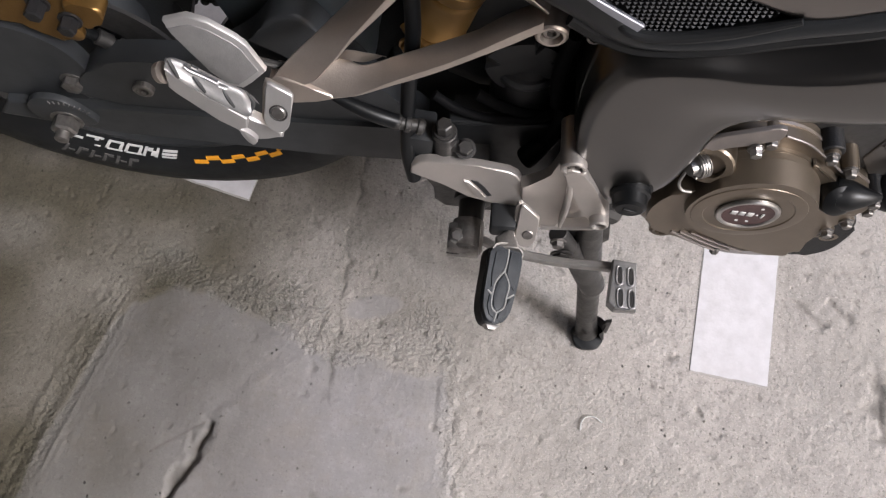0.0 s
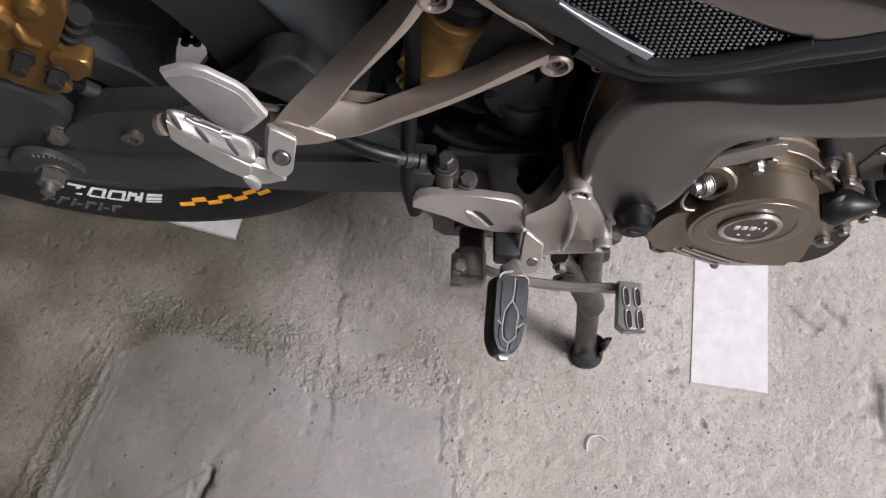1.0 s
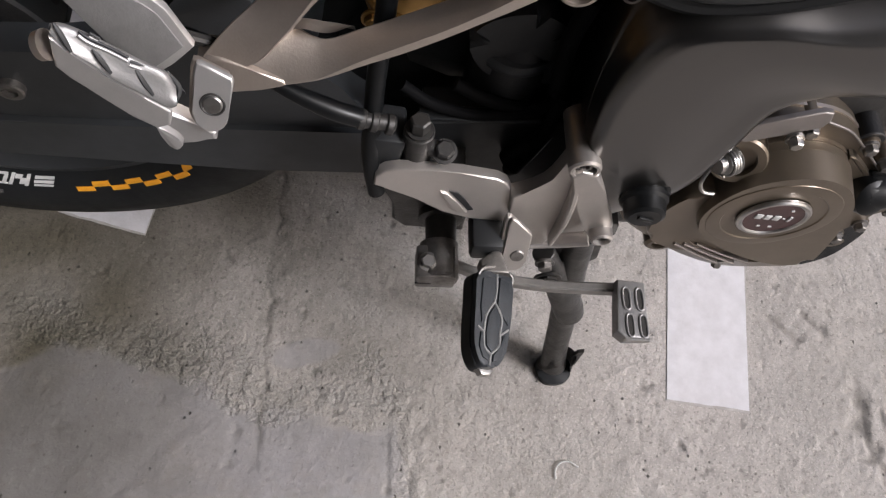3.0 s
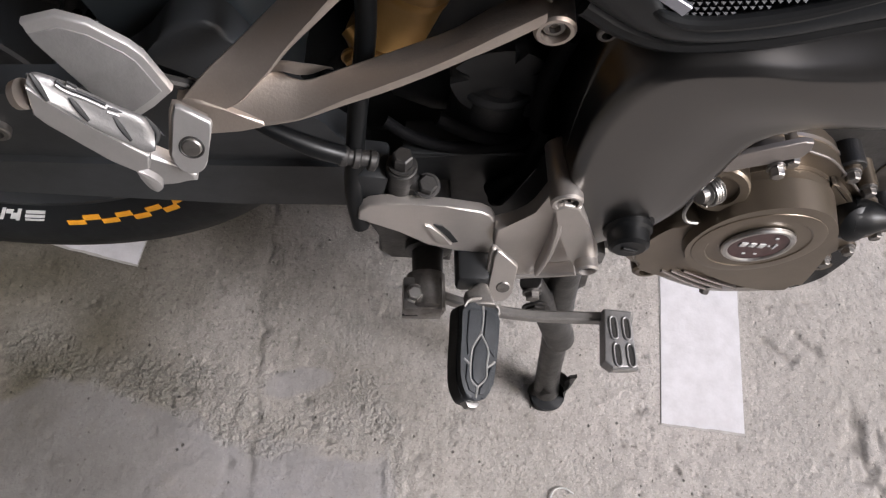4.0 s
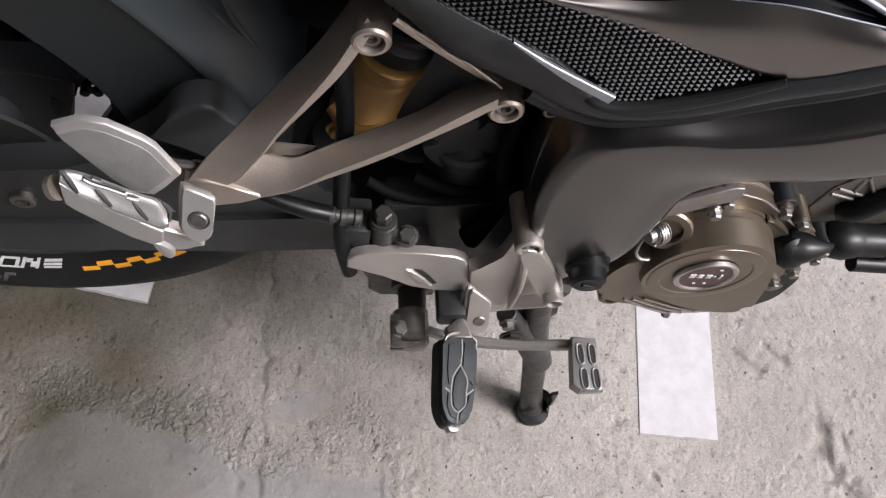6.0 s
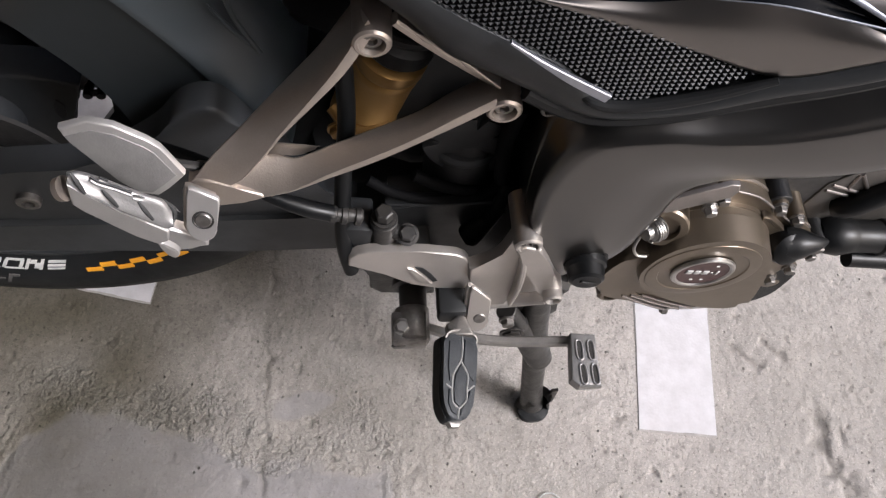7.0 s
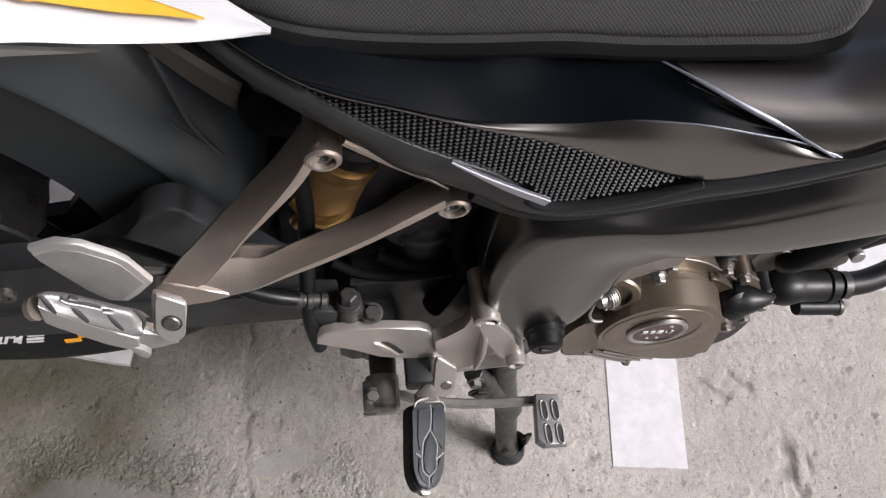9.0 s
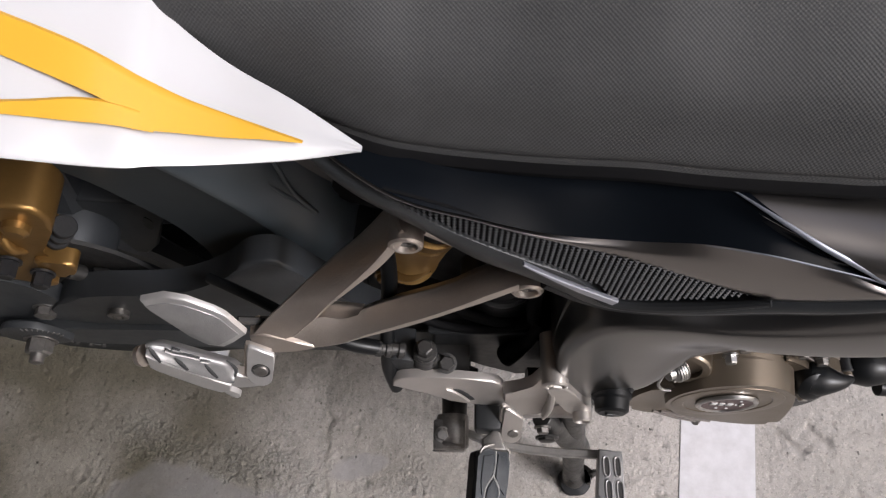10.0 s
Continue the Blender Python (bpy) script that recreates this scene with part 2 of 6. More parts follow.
M_MATTE = make("matt_black_rubber", (0.0050, 0.0050, 0.0055), (0.0042, 0.0042, 0.0047), 40, 0.7, 0.05, spec=0.06)
# Mudguard plastic at half value: the skirt's shade is put into the colour.
M_GUARD_SHADE = make("mudguard_plastic_shaded", (0.026, 0.031, 0.035), (0.022, 0.027, 0.030), 14, 0.45, 0.02, spec=0.4)
M_SHOCK = make("gold_shock_body", (0.40, 0.245, 0.085), (0.32, 0.19, 0.063), 25, 0.42, 0.06, metallic=0.6, bump=0.12)
M_WEAVE = make_weave()

# ---- shape helpers ----
PLACE = {}


def part(name, bm, material, parent=None, label="", sharp=35):
    """Links a bmesh as one mesh object under a thing or a part, its origin at its middle."""
    bm.normal_update()
    pts = [v.co for v in bm.verts]
    mid = (Vector([min(p[i] for p in pts) for i in range(3)]) + Vector([max(p[i] for p in pts) for i in range(3)])) / 2
    for v in bm.verts:
        v.co -= mid
    bmesh.ops.recalc_face_normals(bm, faces=bm.faces)
    me = bpy.data.meshes.new(name)
    bm.to_mesh(me)
    bm.free()
    me.materials.append(material)
    for p in me.polygons:
        p.use_smooth = True
    me.set_sharp_from_angle(angle=radians(sharp))
    ob = new(name, me)
    PLACE[ob.name] = mid
    if parent:
        ob.parent = parent
        ob.location = mid - PLACE[parent.name]
    else:
        ob.location = mid
    if label:
        ob["label"] = label
    return ob


def thing(name, at, label, category, group="", kind=""):
    ob = new(name)
    ob.empty_display_size = 0.05
    ob.location = at
    PLACE[ob.name] = Vector(at)
    return tagged(ob, label, category, group, kind)


def spline(pts, n):
    """n points evenly by index along a Catmull-Rom curve through pts."""
    p = [Vector(q) for q in pts]
    if len(p) == 2:
        return [p[0].lerp(p[1], i / (n - 1)) for i in range(n)]
    p = [2 * p[0] - p[1]] + p + [2 * p[-1] - p[-2]]
    out = []
    for i in range(n):
        s = i / (n - 1) * (len(p) - 3)
        k = min(int(s), len(p) - 4)
        t = s - k
        a, b, c, d = p[k:k + 4]
        out.append(0.5 * (2 * b + (c - a) * t + (2 * a - 5 * b + 4 * c - d) * t * t + (3 * b - a - 3 * c + d) * t ** 3))
    return out


def loft(bm, rails, nu, nv, thick=(0, 0, 0), close=False):
    """A skin across rails (lists of points), with a thickness given as a vector."""
    lines = [spline(r, nu) for r in rails]
    cols = [spline([ln[i] for ln in lines], nv) for i in range(nu)]
    front = [[bm.verts.new(p) for p in c] for c in cols]
    for i in range(nu - 1):
        for j in range(nv - 1):
            bm.faces.new((front[i][j], front[i + 1][j], front[i + 1][j + 1], front[i][j + 1]))
    th = Vector(thick)
    if th.length:
        back = [[bm.verts.new(p + th) for p in c] for c in cols]
        for i in range(nu - 1):
            for j in range(nv - 1):
                bm.faces.new((back[i][j + 1], back[i + 1][j + 1], back[i + 1][j], back[i][j]))
        for i in range(nu - 1):
            for j in (0, nv - 1):
                bm.faces.new((front[i][j], front[i + 1][j], back[i + 1][j], back[i][j]))
        for j in range(nv - 1):
            for i in (0, nu - 1):
                bm.faces.new((front[i][j], front[i][j + 1], back[i][j + 1], back[i][j]))
    return bm


def prism(bm, pts, y0, y1, bevel=0.0015, slope=0.0, zref=0.0, seg=2, taper=0.0):
    """A plate with its outline in x and z, from y0 (outer face) to y1; slope: y gained per metre of height above zref; taper: how far the back stands out."""
    cx, cz = sum(p[0] for p in pts) / len(pts), sum(p[1] for p in pts) / len(pts)
    fr, bk = [], []
    for x, z in pts:
        fr.append(bm.verts.new((x, y0 + slope * (z - zref), z)))
        d = Vector((x - cx, z - cz))
        d = d.normalized() * taper
        bk.append(bm.verts.new((x + d.x, y1 + slope * (z - zref), z + d.y)))
    n = len(pts)
    f = bm.faces.new(fr)
    bm.faces.new(bk[::-1])
    for i in range(n):
        bm.faces.new((fr[i], bk[i], bk[(i + 1) % n], fr[(i + 1) % n]))
    if bevel:
        bmesh.ops.bevel(bm, geom=list(f.edges), offset=bevel, segments=seg, profile=0.5, affect="EDGES", clamp_overlap=True)
        if seg > 2:
            big = max(bm.faces, key=lambda g: g.calc_area() if len(g.verts) >= n and sum(v.co.y for v in g.verts) / len(g.verts) < (y0 + y1) / 2 + slope * (cz - zref) else 0)
            bmesh.ops.inset_individual(bm, faces=[big], thickness=0.0004)
    return bm


def frame_of(axis):
    w = Vector(axis).normalized()
    u = w.orthogonal().normalized()
    return u, w.cross(u), w


def lathe(bm, at, axis, profile, n=28, start=0.0):
    """A turned shape: profile rows (distance along the axis, radius); a radius of 0 closes it."""
    u, v, w = frame_of(axis)
    at = Vector(at)
    rings = []
    for d, r in profile:
        if r <= 1e-7:
            rings.append([bm.verts.new(at + w * d)])
        else:
            rings.append([bm.verts.new(at + w * d + r * (u * math.cos(start + 2 * math.pi * i / n) + v * math.sin(start + 2 * math.pi * i / n))) for i in range(n)])
    for a, b in zip(rings, rings[1:]):
        for i in range(n):
            k = (i + 1) % n
            if len(a) == 1 and len(b) == 1:
                continue
            if len(a) == 1:
                bm.faces.new((a[0], b[i], b[k]))
            elif len(b) == 1:
                bm.faces.new((a[i], a[k], b[0]))
            else:
                bm.faces.new((a[i], a[k], b[k], b[i]))
    return bm


def rod(bm, p0, p1, r0, r1=None, n=24, ch=0.0008):
    r1 = r0 if r1 is None else r1
    d = (Vector(p1) - Vector(p0)).length
    return lathe(bm, p0, Vector(p1) - Vector(p0), [(0, 0), (0, r0 - ch), (ch, r0), (d - ch, r1), (d, r1 - ch), (d, 0)], n)


def tube(bm, pts, r, n=14, m=24, flat=1.0):
    """A bent tube through pts; r: one radius or a list along it; flat: height over width."""
    path = spline(pts, m)
    rr = [r] * m if isinstance(r, (int, float)) else [v.x for v in spline([(a, 0, 0) for a in r], m)]
    u = None
    rings = []
    for i, p in enumerate(path):
        w = (path[min(i + 1, m - 1)] - path[max(i - 1, 0)]).normalized()
        u = w.orthogonal().normalized() if u is None else (u - w * u.dot(w)).normalized()
        v = w.cross(u)
        rings.append([bm.verts.new(p + rr[i] * (u * math.cos(2 * math.pi * k / n) + flat * v * math.sin(2 * math.pi * k / n))) for k in range(n)])
    for a, b in zip(rings, rings[1:]):
        for k in range(n):
            bm.faces.new((a[k], a[(k + 1) % n], b[(k + 1) % n], b[k]))
    bm.faces.new(rings[0][::-1])
    bm.faces.new(rings[-1])
    return bm


def block(bm, at, size, turn=(0, 0, 0), bevel=0.0015):
    """A box with rounded edges, turned by Euler degrees."""
    made = bmesh.ops.create_cube(bm, size=1.0)["verts"]
    m = pose(*at, *turn) @ Matrix.Diagonal((*size, 1))
    for v in made:
        v.co = m @ v.co
    edges = list({e for v in made for e in v.link_edges})
    if bevel:
        bmesh.ops.bevel(bm, geom=edges, offset=bevel, segments=2, profile=0.5, affect="EDGES", clamp_overlap=True)
    return bm


def B():
    return bmesh.new()


OUT = (0, -1, 0)


def socket_bolt(parent, at, r, axis=OUT, material=None, h=0.006, name="bolt"):
    """A round-headed bolt with a hex socket."""
    bm = lathe(B(), at, axis, [(0, 0), (0, r), (h - 0.001, r), (h, r * 0.86), (h, r * 0.55)], 24)
    lathe(bm, at, axis, [(h, r * 0.55), (h * 0.4, r * 0.5), (h * 0.4, 0)], 6)
    return part(name, bm, material or M_STEEL, parent)


def hex_bolt(parent, at, r, axis=OUT, material=None, h=0.006, name="bolt"):
    """A hexagon head on a round washer."""
    bm = lathe(B(), at, axis, [(-0.001, 0), (-0.001, r * 1.35), (0.001, r * 1.35), (0.0012, r)], 24)
    lathe(bm, at, axis, [(0.001, r * 1.05), (h - 0.001, r * 1.05), (h, r * 0.85), (h, 0)], 6)
    return part(name, bm, material or M_STEEL, parent)

# ---- ground ----
def value_noise(x, y, cell, seed):
    rng = np.random.RandomState(seed)
    tab = rng.rand(256, 256)
    fx, fy = x / cell, y / cell
    ix, iy = np.floor(fx).astype(int), np.floor(fy).astype(int)
    tx, ty = fx - ix, fy - iy
    tx, ty = tx * tx * (3 - 2 * tx), ty * ty * (3 - 2 * ty)
    a, b = tab[ix % 256, iy % 256], tab[(ix + 1) % 256, iy % 256]
    c, d = tab[ix % 256, (iy + 1) % 256], tab[(ix + 1) % 256, (iy + 1) % 256]
    return (a * (1 - tx) + b * tx) * (1 - ty) + (c * (1 - tx) + d * tx) * ty - 0.5


def smooth(v, a, b):
    t = np.clip((v - a) / (b - a), 0, 1)
    return t * t * (3 - 2 * t)


def near_line(x, y, pts):
    best = np.full(x.shape, 9.0)
    for (x0, y0), (x1, y1) in zip(pts, pts[1:]):
        dx, dy = x1 - x0, y1 - y0
        t = np.clip(((x - x0) * dx + (y - y0) * dy) / (dx * dx + dy * dy), 0, 1)
        best = np.minimum(best, np.hypot(x - x0 - t * dx, y - y0 - t * dy))
    return best


MARKINGS = [[(0.341, 0.455), (0.437, 0.443), (0.500, 0.93), (0.403, 0.93)], [(-0.362, 0.662), (-0.262, 0.637), (-0.235, 0.80), (-0.335, 0.82)], [(0.725, 0.672), (0.83, 0.662), (0.87, 0.93), (0.765, 0.93)], [(-0.60, 0.855), (0.05, 0.865), (0.05, 1.10), (-0.60, 1.09)]]


def build_ground():
    def axis(lo, hi, step):
        mid = np.arange(lo, hi, step)
        grow = np.cumsum(step * 1.35 ** np.arange(1, 34))
        return np.concatenate((lo - grow[::-1], mid, mid[-1] + grow))

    gx, gy = np.meshgrid(axis(-0.72, 0.92, 0.0023), axis(-0.02, 1.06, 0.0023), indexing="ij")
    wob = value_noise(gx, gy, 0.09, 1) * 0.024 + value_noise(gx, gy, 0.03, 11) * 0.018 + value_noise(gx, gy, 0.011, 2) * 0.012
    fade = smooth(gx, -1.2, -0.7) * (1 - smooth(gx, 0.9, 1.4)) * smooth(gy, -0.4, 0.0) * (1 - smooth(gy, 1.0, 1.5))
    # smooth trowelled coat: its upper edge, its worn front end, and an island beyond the crack
    edge = np.interp(gx, [-0.53, -0.459, -0.439, -0.418, -0.402, -0.385, -0.336, -0.29, -0.259, -0.212, -0.165, -0.134, -0.098, -0.033, 0.032, 0.052, 0.085], [-0.05, 0.277, 0.338, 0.4025, 0.462, 0.486, 0.502, 0.499, 0.485, 0.471, 0.449, 0.432, 0.427, 0.430, 0.426, 0.35, -0.3])
    lift = gy - edge
    patch = smooth(wob - lift, -0.006, 0.010)
    patch *= 1 - 0.85 * smooth(gx + wob * 4 + value_noise(gx, gy, 0.05, 38) * 0.06, -0.04, 0.065)
    island = 1 - np.hypot((gx + 0.069) / 0.042, (gy - 0.500 - 0.15 * (gx + 0.069)) / 0.019) + wob * 9
    patch = np.maximum(patch, 0.8 * smooth(island, 0.0, 0.3))
    rough = value_noise(gx, gy, 0.0065, 3) * 0.0010 + value_noise(gx, gy, 0.018, 4) * 0.0010 + value_noise(gx, gy, 0.09, 5) * 0.0018
    plain = value_noise(gx, gy, 0.06, 6) * 0.0020 + value_noise(gx, gy, 0.2, 7) * 0.003 + value_noise(gx, gy, 0.010, 12) * 0.00025
    z = rough * (1 - patch) + plain * patch
    # torn, stony band where the coat ends
    top = np.interp(gx, [-0.50, -0.434, -0.381, -0.306, -0.23, -0.159, -0.119, -0.081, 0.007, 0.06], [0.36, 0.507, 0.541, 0.545, 0.541, 0.521, 0.493, 0.480, 0.484, 0.46])
    gravel = smooth(lift + wob, -0.004, 0.006) * (1 - smooth(gy - top + wob * 1.6, -0.012, 0.016)) * smooth(gx, -0.47, -0.38) * (1 - smooth(gx + wob, 0.0, 0.09))
    gravel *= np.clip(0.75 + 0.9 * value_noise(gx, gy, 0.03, 24), 0, 1) * (1 - 0.8 * smooth(island, 0.0, 0.3))
    z += gravel * (value_noise(gx, gy, 0.0085, 8) * 0.0022 + value_noise(gx, gy, 0.0048, 14) * 0.0012)
    # combed streaks along the coat's left edge and down its worn front end
    along = np.interp(gy, [0.1, 0.277, 0.338, 0.4025, 0.462, 0.50], [-0.51, -0.459, -0.439, -0.418, -0.402, -0.386])
    off = gx - along + value_noise(gx, gy, 0.12, 9) * 0.010
    band = np.exp(-((off + 0.010) / 0.026) ** 2) * smooth(gy, 0.1, 0.25) * (1 - smooth(gy, 0.44, 0.52))
    drag = value_noise(off * 5, gy * 0.12, 0.05, 30) * 1.3 + value_noise(off * 11, gy * 0.2, 0.05, 31) * 0.9 + value_noise(gx, gy, 0.006, 32) * 0.7
    z += band * 0.0030 * drag
    for shift, high in ((0.016, 0.0016), (0.026, 0.0011), (-0.004, 0.0013)):
        z += high * np.exp(-((off - shift + value_noise(gx, gy, 0.03, 33) * 0.003) / 0.0028) ** 2) * smooth(gy, 0.2, 0.3) * (1 - smooth(gy, 0.42, 0.47)) * (0.7 + 0.8 * value_noise(gx, gy, 0.04, 34))
    comb = np.exp(-((gx - 0.046 + 0.12 * (gy - 0.37)) / 0.022) ** 2) * (1 - smooth(gy, 0.41, 0.46)) * smooth(gy, 0.12, 0.25)
    z += comb * 0.0022 * (value_noise(gx * 5, gy * 0.5, 0.03, 35) + value_noise(gx * 2, gy, 0.012, 36))
    gravel = np.maximum(gravel, np.maximum(0.8 * band, 0.5 * comb))
    gravel = np.maximum(gravel, (1 - patch) * np.clip(0.15 + 0.6 * value_noise(gx, gy, 0.05, 28), 0, 0.5))
    # low creases left in the smooth coat
    jag = value_noise(gx, gy, 0.02, 10) * 0.012 + value_noise(gx, gy, 0.007, 14) * 0.005
    for pts, wide, high in (([(-0.209, 0.350), (-0.204, 0.385), (-0.188, 0.404), (-0.154, 0.413)], 0.005, 0.0013), ([(-0.305, 0.338), (-0.289, 0.367), (-0.281, 0.381)], 0.004, 0.0014), ([(-0.421, 0.292), (-0.410, 0.333)], 0.003, 0.0013), ([(-0.217, 0.450), (-0.179, 0.444), (-0.149, 0.431)], 0.004, 0.0016), ([(-0.095, 0.336), (-0.039, 0.332)], 0.003, 0.0010), ([(-0.245, 0.29), (-0.238, 0.34), (-0.215, 0.37)], 0.006, 0.0012), ([(-0.35, 0.40), (-0.33, 0.42)], 0.004, 0.0010)):
        d = near_line(gx + jag * 0.5, gy + jag * 0.4, pts)
        z += (0.55 * high * np.exp(-(d / (wide * 1.3)) ** 2) - 0.3 * high * np.exp(-((d - wide * 2.5) / (wide * 1.5)) ** 2)) * (0.7 + value_noise(gx, gy, 0.02, 37))
    # joint crack, gouges
    crack = near_line(gx + jag, gy, [(-0.112, 0.74), (-0.1145, 0.634), (-0.116, 0.5715), (-0.114, 0.516), (-0.1143, 0.463), (-0.116, 0.4186), (-0.1137, 0.376)])
    broken = smooth(value_noise(gx, gy, 0.035, 15) + value_noise(gx, gy, 0.012, 16) * 0.6, -0.25, 0.2)
    z -= 0.0016 * np.exp(-(crack / 0.0035) ** 2) * (0.4 + 0.6 * broken)
    soil = 0.42 * np.exp(-(crack / 0.0050) ** 2) * (0.3 + 0.7 * broken)
    hair = near_line(gx + jag * 0.6, gy + jag * 0.6, [(-0.317, 0.291), (-0.287, 0.312), (-0.2585, 0.3306)])
    z -= 0.0006 * np.exp(-(hair / 0.0022) ** 2)
    soil = np.maximum(soil, 0.45 * np.exp(-(hair / 0.0016) ** 2))
    for pts, wide, deep in (([(-0.288, 0.238), (-0.277, 0.262), (-0.2667, 0.2855), (-0.2595, 0.307), (-0.251, 0.330)], 0.0060, 0.0085), ([(0.598, 0.37), (0.580, 0.395), (0.572, 0.427), (0.578, 0.46)], 0.009, 0.0050), ([(0.482, 0.556), (0.510, 0.530)], 0.004, 0.003), ([(0.525, 0.565), (0.545, 0.543)], 0.004, 0.003)):
        d = near_line(gx + jag * 0.6, gy + jag * 0.4, pts) * (1 + 1.4 * value_noise(gx, gy, 0.013, 17))
        z -= deep * np.exp(-(d / wide) ** 2)
        z += 0.0005 * np.exp(-((d - wide * 2.3) / wide) ** 2) * (0.5 + value_noise(gx, gy, 0.02, 18))
        soil = np.maximum(soil, min(0.8, deep * 110) * np.exp(-(d / (wide * 0.85)) ** 2))
    ring = np.abs(np.hypot(gx + 0.1016, gy - 0.3754) - 0.0065)
    z += 0.0009 * np.exp(-(ring / 0.0022) ** 2)
    # small pits and proud stones, thickest on the worn side
    rng = np.random.RandomState(5)
    for k in range(1500):
        px, py = rng.uniform(-0.7, 0.9), rng.uniform(0.0, 1.0)
        r, deep = rng.uniform(0.0016, 0.0050), rng.uniform(-0.0030, 0.0016)
        i0, i1 = np.searchsorted(gx[:, 0], (px - 0.016, px + 0.016))
        j0, j1 = np.searchsorted(gy[0], (py - 0.016, py + 0.016))
        area = (slice(i0, i1), slice(j0, j1))
        d = np.hypot((gx[area] - px) * rng.uniform(0.6, 1.4), gy[area] - py) * (1 + 1.2 * value_noise(gx[area], gy[area], 0.006, 40))
        keep = 1 - 0.35 * patch[area]
        z[area] += deep * np.exp(-(d / r) ** 2) * keep
        if deep < -0.0008:
            soil[area] = np.maximum(soil[area], -deep * 200 * np.exp(-(d / (r * 0.8)) ** 2) * keep)
    # floor colour turns darker and more olive towards the rear wheel
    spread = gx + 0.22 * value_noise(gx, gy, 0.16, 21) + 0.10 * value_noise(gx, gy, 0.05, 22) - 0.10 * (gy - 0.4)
    rear_dark = (1 - smooth(spread, -0.50, 0.20)) * (0.9 + 0.35 * value_noise(gx, gy, 0.07, 23))
    rear_dark = rear_dark * (1 - 0.18 * patch) * smooth(gx, -2.6, -1.0) * smooth(gy, -1.6, -0.4) * (1 - smooth(gy, 1.2, 2.4))
    z *= fade
    # level seats under the painted lines
    for quad in MARKINGS:
        inside = np.full(gx.shape, 9.0)
        for (x0, y0), (x1, y1) in zip(quad, quad[1:] + quad[:1]):
            long = math.hypot(x1 - x0, y1 - y0)
            inside = np.minimum(inside, ((x1 - x0) * (gy - y0) - (y1 - y0) * (gx - x0)) / long)
        level = smooth(inside, -0.012, -0.002)
        z = z * (1 - level) - 0.0004 * level
    nx, ny = gx.shape
    idx = np.arange(nx * ny).reshape(nx, ny)
    quads = np.stack((idx[:-1, :-1], idx[1:, :-1], idx[1:, 1:], idx[:-1, 1:]), -1).reshape(-1, 4)
    me = bpy.data.meshes.new("ground")
    me.from_pydata(np.stack((gx, gy, z), -1).reshape(-1, 3).tolist(), [], quads.tolist())
    me.attributes.new("trowelled", "FLOAT", "POINT").data.foreach_set("value", (patch * fade).reshape(-1).astype(np.float32))
    me.attributes.new("soil", "FLOAT", "POINT").data.foreach_set("value", (soil * fade).reshape(-1).astype(np.float32))
    me.attributes.new("gravel", "FLOAT", "POINT").data.foreach_set("value", np.clip(gravel * fade, 0, 1).reshape(-1).astype(np.float32))
    me.attributes.new("rear_dark", "FLOAT", "POINT").data.foreach_set("value", np.clip(rear_dark, 0, 1).reshape(-1).astype(np.float32))
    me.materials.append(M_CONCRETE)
    me.polygons.foreach_set("use_smooth", np.ones(len(me.polygons), dtype=bool))
    ob = new("ground", me)
    tagged(ob, "rough grey-brown concrete floor with trowelled patches and a crack", "ground", kind="structure")


def floor_marking(corners, label):
    """A worn white painted line: a ragged slab 2 mm over the concrete with a dirty edge."""
    a, b, c, d = [Vector((*p, 0)) for p in corners]
    base = None
    for grow, top, mat, name in ((0.0025, 0.0003, M_PAINT_EDGE, "floor_marking"), (0.0, 0.0007, M_PAINT, "paint_coat")):
        bm = B()
        nu, nv = 14, 34
        mid = (a + b + c + d) / 4
        grid = []
        for i in range(nu):
            row = []
            for j in range(nv):
                u, v = i / (nu - 1), j / (nv - 1)
                p = (a.lerp(b, u)).lerp(d.lerp(c, u), v)
                if i in (0, nu - 1) or j in (0, nv - 1):
                    out = (p - mid).normalized()
                    p = p + out * (grow + 0.0016 * noise.noise(p * 70 + Vector((0, 0, grow * 900))))
                row.append(bm.verts.new((p.x, p.y, top + 0.0002 * noise.noise(p * 60))))
            grid.append(row)
        for i in range(nu - 1):
            for j in range(nv - 1):
                bm.faces.new((grid[i][j], grid[i + 1][j], grid[i + 1][j + 1], grid[i][j + 1]))
        rim = [grid[i][0] for i in range(nu)] + [grid[-1][j] for j in range(1, nv)] + [grid[i][-1] for i in range(nu - 2, -1, -1)] + [grid[0][j] for j in range(nv - 2, 0, -1)]
        low = [bm.verts.new((v.co.x, v.co.y, -0.004)) for v in rim]
        for k in range(len(rim)):
            q = (k + 1) % len(rim)
            bm.faces.new((rim[k], low[k], low[q], rim[q]))
        ob = part(name, bm, mat, base)
        if base is None:
            base = tagged(ob, label, "floor marking", "white lines on the floor", "structure")


build_ground()
floor_marking(MARKINGS[0], "white painted line on the concrete, worn at its end")
floor_marking(MARKINGS[1], "short white painted line under the rear wheel")
floor_marking(MARKINGS[2], "white painted line on the concrete beside the engine")
# White area beyond the rear wheel, laid as one flat band.
floor_marking(MARKINGS[3], "broad white band on the floor along the far side")


def build_wire():
    pts = [(0.2057, 0.3655, 0.003), (0.2065, 0.3755, 0.003), (0.2125, 0.3825, 0.003), (0.222, 0.3835, 0.003), (0.232, 0.3775, 0.003)]
    tagged(part("wire", tube(B(), pts, 0.0009, 8, 20), M_LETTER), "short curled piece of pale wire on the floor", "wire")


build_wire()

